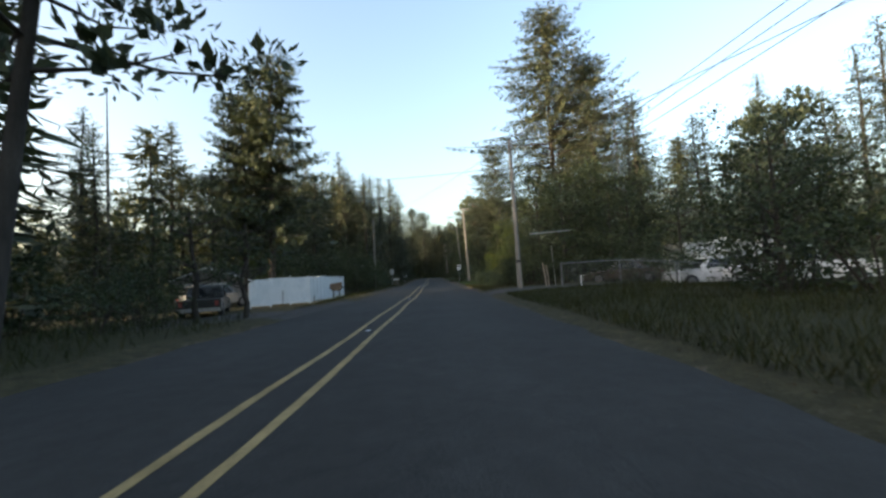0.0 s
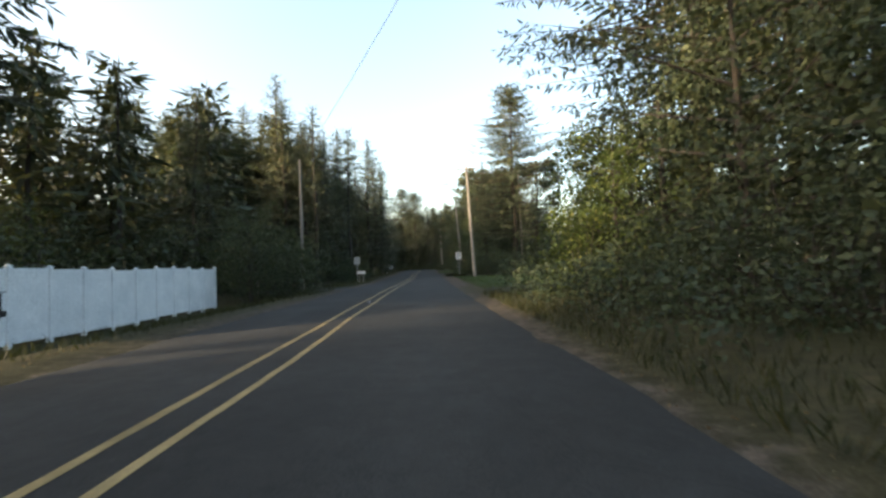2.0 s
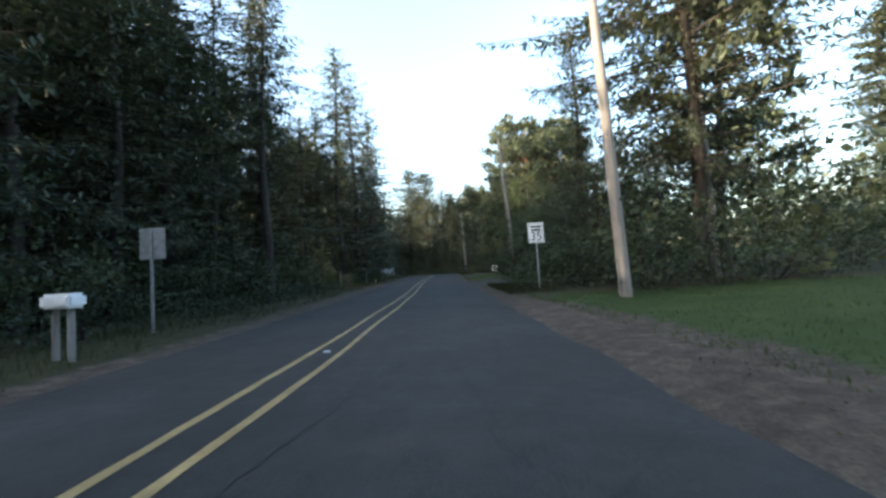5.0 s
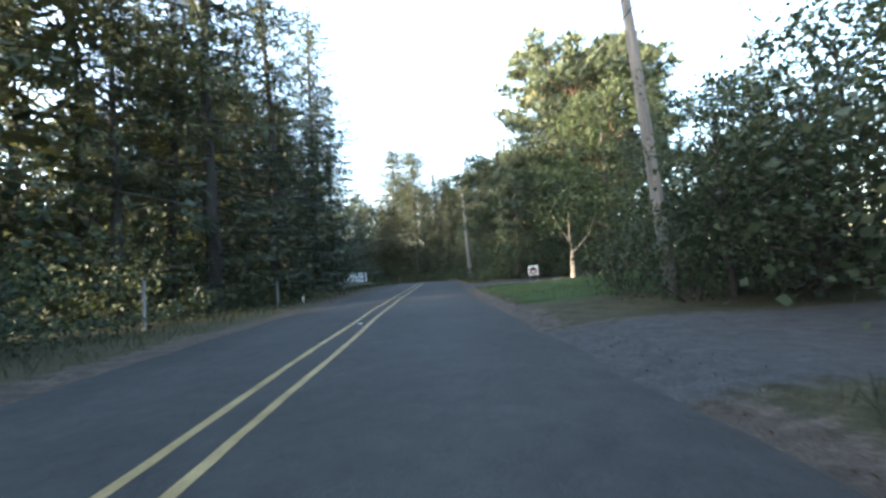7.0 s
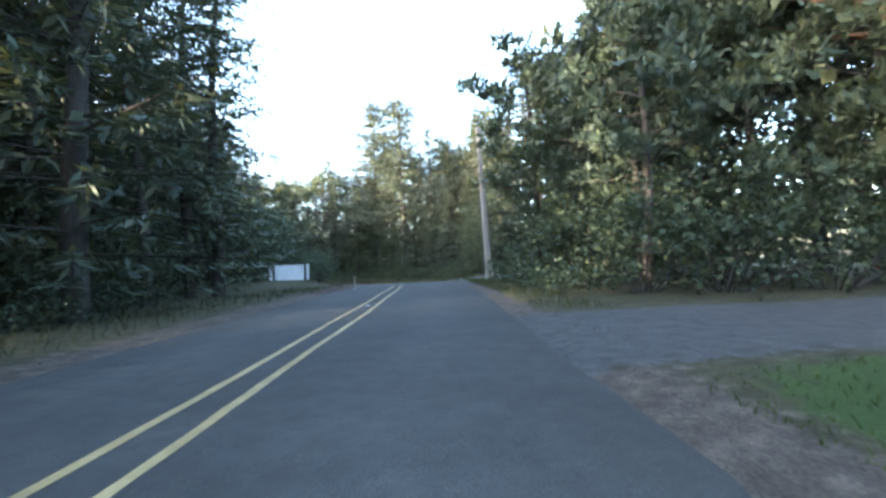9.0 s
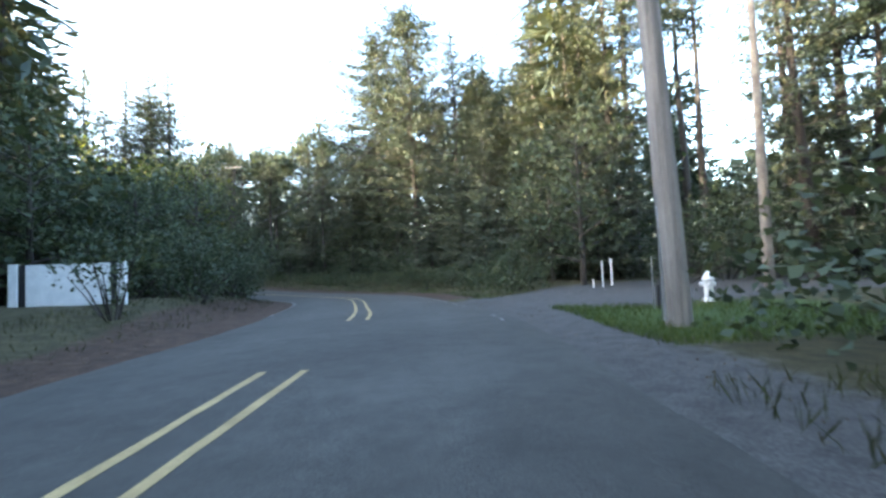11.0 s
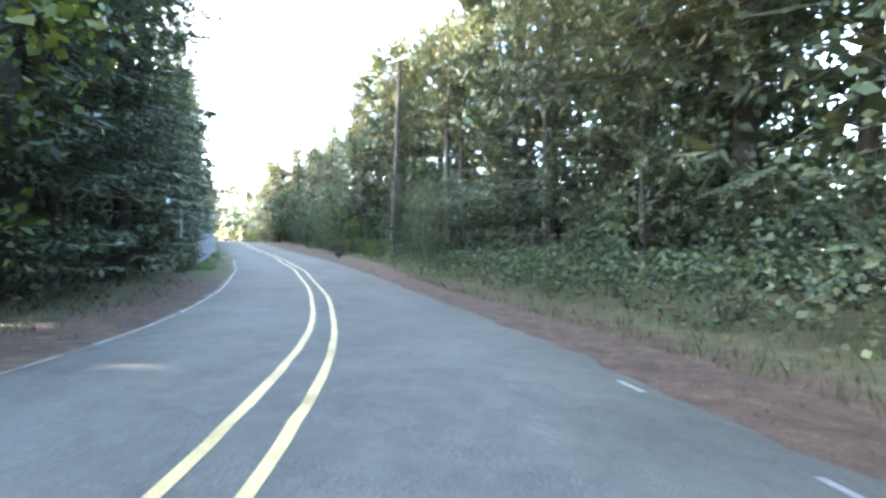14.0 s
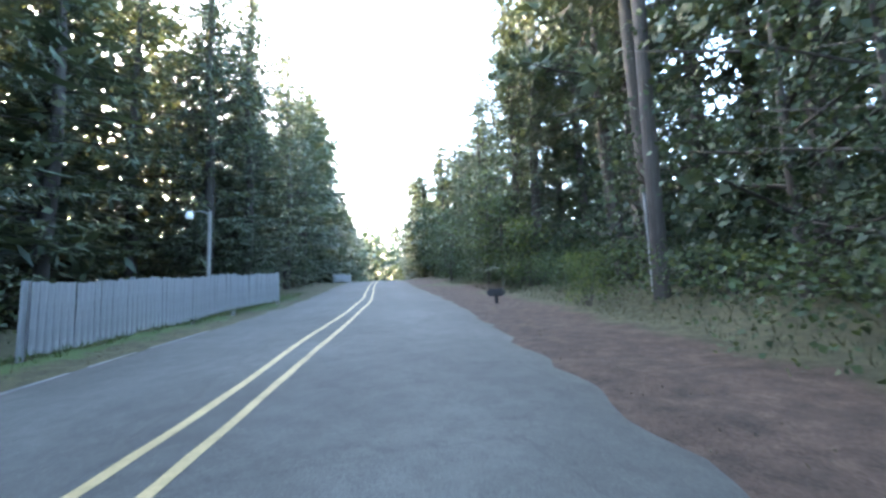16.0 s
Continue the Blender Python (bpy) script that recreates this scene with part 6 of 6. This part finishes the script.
# ---- vehicles ----
def vehicle(x, y, turn, body_mat, label, kind="suv", length=4.5, width=1.8, height=1.75, wheel=0.36, category="car"):
    """A parked vehicle, its nose towards +x of its own frame."""
    e = thing("vehicle", x, y, None, turn, label, category, "parked vehicles")
    L, W, H = length / 2, width / 2, height
    sill, belt = wheel * 0.85, H * 0.58
    if kind == "pickup":
        prof = [(-L, sill), (L, sill), (L, belt * 0.82), (L * 0.94, belt * 0.95), (L * 0.40, belt * 1.02), (-L * 0.16, belt), (-L, belt)]
        cabin = [(L * 0.42, belt), (L * 0.20, H - 0.02), (-L * 0.12, H), (-L * 0.17, belt)]
    elif kind == "sedan":
        prof = [(-L, sill), (L, sill), (L, belt * 0.75), (L * 0.93, belt * 0.9), (L * 0.35, belt * 1.02), (-L * 0.6, belt * 1.05), (-L * 0.98, belt)]
        cabin = [(L * 0.38, belt), (L * 0.08, H - 0.02), (-L * 0.35, H), (-L * 0.68, belt)]
    else:
        prof = [(-L, sill), (L, sill), (L, belt * 0.8), (L * 0.94, belt * 0.95), (L * 0.42, belt * 1.03), (-L * 0.97, belt * 1.03)]
        cabin = [(L * 0.44, belt), (L * 0.20, H - 0.02), (-L * 0.80, H), (-L * 0.96, belt)]

    def loft(p, w0, w1, zt):
        bm = bmesh.new()
        rows = []
        for sy in (-1, 1):
            rows.append([bm.verts.new((a, sy * (w0 + (w1 - w0) * max(0, (b - belt) / (H - belt))), b)) for a, b in p])
        n = len(p)
        for k in range(n):
            bm.faces.new((rows[0][k], rows[0][(k + 1) % n], rows[1][(k + 1) % n], rows[1][k]))
        bm.faces.new(rows[0][::-1]), bm.faces.new(rows[1])
        bmesh.ops.recalc_face_normals(bm, faces=bm.faces)
        bmesh.ops.bevel(bm, geom=list(bm.edges), offset=0.05, segments=2, affect="EDGES")
        return bm
    body = part("body", loft(prof, W, W, belt), body_mat, e)
    cab = part("cabin", loft(cabin, W * 0.96, W * 0.80, H), body_mat, e)
    # side glass, set a little proud of the cabin
    (fx, fz), (ax, az), (bx, bz), (rx, rz) = cabin
    for sy in (-1, 1):
        def at(u, v):
            xa, xb = fx + (ax - fx) * v, rx + (bx - rx) * v
            return (xa + (xb - xa) * u, sy * (W * 0.96 + (W * 0.80 - W * 0.96) * v + 0.006), belt + (H - belt) * v)
        cuts = (0.08, 0.48, 0.53, 0.92) if kind != "pickup" else (0.1, 0.9)
        for u0, u1 in zip(cuts[::2], cuts[1::2]):
            bm = bmesh.new()
            f = bm.faces.new([bm.verts.new(at(u, v)) for u, v in ((u0, 0.14), (u1, 0.14), (u1, 0.84), (u0, 0.84))])
            bmesh.ops.solidify(bm, geom=[f], thickness=0.004)
            part("side_window", bm, GLASS_DARK, cab)
    for (xa, za), (xb, zb), nm in (((fx, fz), (ax, az), "windscreen"), ((rx, rz), (bx, bz), "rear_window")):
        bm = bmesh.new()
        o = 0.008 if nm == "windscreen" else -0.008
        q = []
        for v, sy in ((0.12, -1), (0.12, 1), (0.86, 1), (0.86, -1)):
            w = (W * 0.96 + (W * 0.80 - W * 0.96) * v) * 0.88
            q.append(bm.verts.new((xa + (xb - xa) * v + o, sy * w, belt + (H - belt) * v + 0.006)))
        f = bm.faces.new(q)
        bmesh.ops.solidify(bm, geom=[f], thickness=0.004)
        part(nm, bm, GLASS_DARK, cab)
    for xx in (L * 0.62, -L * 0.62):
        for sy in (-1, 1):
            w = part("wheel", tube_bm([(xx, sy * (W - 0.20), wheel), (xx, sy * (W - 0.17), wheel), (xx, sy * (W + 0.0), wheel), (xx, sy * (W + 0.03), wheel)], [wheel * 0.9, wheel, wheel, wheel * 0.9], 20), RUBBER, e)
            part("rim", tube_bm([(xx, sy * (W + 0.031), wheel), (xx, sy * (W + 0.04), wheel), (xx, sy * (W + 0.045), wheel)], [wheel * 0.62, wheel * 0.58, wheel * 0.15], 14), ALLOY, w)
    for sy in (-1, 1):
        part("headlight", box_bm(L - 0.02, L + 0.012, sy * W * 0.72 - 0.16, sy * W * 0.72 + 0.16, belt * 0.62, belt * 0.78, bevel=0.01), WHITE_PAINT, body)
        part("tail_light", box_bm(-L - 0.012, -L + 0.02, sy * W * 0.8 - 0.08, sy * W * 0.8 + 0.08, belt * 0.66, belt * 0.92, bevel=0.01), RED_PAINT, body)
    part("front_bumper", box_bm(L - 0.04, L + 0.09, -W * 0.96, W * 0.96, sill + 0.02, sill + 0.2, bevel=0.03), GALV, e)
    part("rear_bumper", box_bm(-L - 0.09, -L + 0.04, -W * 0.96, W * 0.96, sill + 0.02, sill + 0.2, bevel=0.03), GALV, e)
    if kind == "pickup":
        return e
    for sy in (-1, 1):
        part("roof_rail", box_bm(-L * 0.6, L * 0.1, sy * W * 0.66 - 0.02, sy * W * 0.66 + 0.02, H + 0.015, H + 0.05, bevel=0.01), GALV, cab)
    return e


def paint(name, col):
    return plain(name, col, 0.28, 0.0, 0.6)


CAR_WHITE, CAR_DARK, CAR_BROWN, CAR_SILVER = paint("white car paint", (0.62, 0.63, 0.63)), paint("dark blue-green car paint", (0.010, 0.015, 0.019)), paint("rust brown car paint", (0.045, 0.028, 0.018)), paint("silver car paint", (0.12, 0.13, 0.14))
vehicle(16.4, 18.6, 172, CAR_WHITE, "white pickup truck parked behind the meadow fence", "pickup", 5.4, 1.95, 1.85, 0.40, "pickup truck")
vehicle(14.6, 21.8, 170, CAR_WHITE, "old white wagon parked in front of a camper", "suv", 4.4, 1.75, 1.6)
vehicle(11.3, 25.2, 160, CAR_BROWN, "old brown car parked in deep shade", "sedan", 4.4, 1.75, 1.4)
vehicle(-12.5, 22.6, 112, CAR_DARK, "dark pickup truck parked in the shade of pines", "pickup", 5.2, 1.9, 1.6, 0.38, "pickup truck")
vehicle(-15.6, 29.5, 60, CAR_SILVER, "silver car parked behind the white fence", "suv", 4.5, 1.8, 1.65)
vehicle(16.2, 62.2, 150, CAR_DARK, "dark lifted off-road car parked on the lawn", "suv", 4.2, 1.8, 1.85, 0.44)
vehicle(15.6, 67.0, 60, CAR_WHITE, "white car with dark windows parked on grass", "sedan", 4.4, 1.75, 1.45)
vehicle(23.5, 64.0, 15, CAR_SILVER, "silver minivan parked before the house", "suv", 4.7, 1.85, 1.75)
vehicle(27.5, 68.0, 190, CAR_WHITE, "white pickup truck parked before the house", "pickup", 5.2, 1.9, 1.75, 0.38, "pickup truck")


def covered_car(x, y, turn):
    e = thing("covered_car", x, y, None, turn, "car under a grey cloth cover with a white nose", "car", "parked vehicles")
    bm = bmesh.new()
    bmesh.ops.create_grid(bm, x_segments=26, y_segments=14, size=1)
    for v in bm.verts:
        u, w = v.co.x, v.co.y
        edge = min(1, (1 - abs(w)) / 0.14) * min(1, (1 - abs(u)) / 0.07)
        z = 0.78 + 0.55 * max(0, 1 - (u + 0.05) ** 4 / 0.12) * (1 - 0.3 * w * w)
        z = 0.12 + (z - 0.12) * (edge ** 0.6) + 0.03 * math.sin(u * 17 + w * 5) * (1 - edge * 0.6)
        v.co = Vector((u * 2.2, w * 0.92, z))
    for f in bm.faces:
        f.smooth = True
    bmesh.ops.solidify(bm, geom=list(bm.faces), thickness=0.01)
    part("cover", bm, TARP, e, "draped grey cloth cover")
    part("nose", box_bm(2.1, 2.5, -0.78, 0.78, 0.35, 0.72, bevel=0.08), CAR_WHITE, e, "white painted front end")
    for xx in (1.4, -1.4):
        for sy in (-1, 1):
            part("wheel", tube_bm([(xx, sy * 0.72, 0.31), (xx, sy * 0.90, 0.31)], [0.31, 0.31], 16), RUBBER, e)


covered_car(21.6, 62.4, -12)


def camper(x, y, turn):
    e = thing("camper_van", x, y, None, turn, "white camper with a dark stripe behind the fence", "camper")
    body = part("body", box_bm(-3.2, 3.2, -1.15, 1.15, 0.5, 2.75, bevel=0.12), WHITE_PAINT, e)
    part("overcab", box_bm(2.6, 4.3, -1.1, 1.1, 1.75, 2.7, bevel=0.15), WHITE_PAINT, e)
    part("cab", box_bm(3.21, 4.9, -0.95, 0.95, 0.45, 1.6, bevel=0.15), WHITE_PAINT, e)
    for xa in (-2.4, -0.6, 1.3):
        part("window", box_bm(xa, xa + 1.0, -1.165, -1.152, 1.55, 2.15, bevel=0.004), GLASS_DARK, body)
    part("stripe", box_bm(-3.1, 3.1, -1.162, -1.152, 1.15, 1.3), plain("blue stripe", (0.08, 0.14, 0.22), 0.5), body, "faded blue stripe")
    part("roof_unit", box_bm(-0.5, 0.4, -0.35, 0.35, 2.76, 2.98, bevel=0.05), WHITE_PAINT, e)
    for xx in (-1.9, 3.9):
        for sy in (-1, 1):
            part("wheel", tube_bm([(xx, sy * 0.9, 0.37), (xx, sy * 1.12, 0.37)], [0.37, 0.37], 18), RUBBER, e)


camper(21.5, 30.5, 188)


# ---- houses ----
def house(x, y, z, turn, w, d, wall_h, ridge, wall_mat, label, garage=False):
    e = thing("house", x, y, z, turn, label, "house")
    bm = bmesh.new()
    p = [(-w / 2, 0), (w / 2, 0), (w / 2, wall_h), (0, ridge), (-w / 2, wall_h)] if garage else [(-d / 2, 0), (d / 2, 0), (d / 2, wall_h), (0, ridge), (-d / 2, wall_h)]
    run = d if garage else w
    rows = [[bm.verts.new((a, s * run / 2, b) if garage else (s * run / 2, a, b)) for a, b in p] for s in (-1, 1)]
    for k in range(5):
        bm.faces.new((rows[0][k], rows[0][(k + 1) % 5], rows[1][(k + 1) % 5], rows[1][k]))
    bm.faces.new(rows[0]), bm.faces.new(rows[1][::-1])
    wall = part("wall", bm, wall_mat, e)
    span = w / 2 if garage else d / 2
    for sgn in (-1, 1):
        bm = bmesh.new()
        o = 0.35
        k = (ridge - wall_h) / span
        a0, z0 = sgn * (span + o), wall_h - k * o + 0.03
        pts = [(0, ridge + 0.03), (a0, z0), (a0, z0 + 0.16), (0, ridge + 0.19)]
        rr = [[bm.verts.new((a, s * (run / 2 + 0.3), b) if garage else (s * (run / 2 + 0.3), a, b)) for a, b in pts] for s in (-1, 1)]
        for q in range(4):
            bm.faces.new((rr[0][q], rr[0][(q + 1) % 4], rr[1][(q + 1) % 4], rr[1][q]))
        bm.faces.new(rr[0]), bm.faces.new(rr[1][::-1])
        roof = part("roof", bm, ROOF, e)
        if garage:
            bm = tube_bm([(0, -d / 2 - 0.31, ridge + 0.1), (a0, -d / 2 - 0.31, z0 + 0.08)], [0.09, 0.09], 4)
        else:
            bm = box_bm(-run / 2 - 0.3, run / 2 + 0.3, a0 - 0.02 + 0.03 * sgn, a0 + 0.02 + 0.03 * sgn, z0 - 0.06, z0 + 0.15)
        part("fascia", bm, WHITE_PAINT, roof, "white fascia board")
    if garage:
        part("garage_door", box_bm(-w * 0.3, w * 0.3, -d / 2 - 0.04, -d / 2 - 0.004, 0.0, wall_h * 0.82, bevel=0.01), GREY_BOARD, e)
        part("door_trim", box_bm(-w * 0.33, w * 0.33, -d / 2 - 0.05, -d / 2 - 0.004, wall_h * 0.83, wall_h * 0.89), WHITE_PAINT, e)
    else:
        for xx in (-w * 0.32, -w * 0.05, w * 0.28):
            win = part("window", box_bm(xx - 0.7, xx + 0.7, -d / 2 - 0.05, -d / 2 - 0.004, 1.0, 2.0, bevel=0.01), WHITE_PAINT, e)
            part("pane", box_bm(xx - 0.6, xx + 0.6, -d / 2 - 0.06, -d / 2 - 0.052, 1.1, 1.9), GLASS_DARK, win)
        # solid dark slab on the wall, with a doorway's shade put into it
        part("garage_door", box_bm(-w * 0.49, -w * 0.40, -d / 2 - 0.04, -d / 2 - 0.004, 0.0, 1.9), GLASS_DARK, e, "dark panel standing in for a shaded doorway")
    return e


house(51.5, 84.0, -0.3, 6, 13, 8, 2.6, 4.3, SIDING, "low white house with a grey roof behind parked cars")
house(-21.7, 41.6, -0.9, 12, 5.6, 7.0, 2.7, 3.75, TAN_SIDING, "grey-brown garage with a white-edged gable roof", True)


def yard_light(x, y):
    e = thing("yard_light", x, y, None, 0, "pale pole with a white lamp behind the fence", "lamp post")
    part("pole", tube_bm([(0, 0, -0.3), (-0.02, 0, 2.0), (-0.05, 0, 4.2)], [0.09, 0.085, 0.07], 10), POLE_WOOD, e)
    arm = part("arm", tube_bm([(-0.05, 0, 4.1), (-0.35, -0.35, 4.26), (-0.62, -0.66, 4.22)], [0.025, 0.025, 0.025], 8), GALV, e)
    part("lamp_head", tube_bm([(-0.66, -0.7, 4.26), (-0.66, -0.7, 4.20), (-0.66, -0.7, 4.02), (-0.66, -0.7, 3.96)], [0.05, 0.13, 0.15, 0.10], 12), WHITE_PAINT, arm, "white lamp head")


yard_light(-43.2, 160.2)
e = thing("mailbox", -34.8, 168.2, None, 30, "small black mailbox on the verge", "mailbox")
part("box", box_bm(-0.3, 0.3, -0.13, 0.13, 0.25, 0.5, bevel=0.06), BLACK, e)
part("post", box_bm(-0.05, 0.05, -0.05, 0.05, -0.2, 0.25, bevel=0.006), BLACK, e)
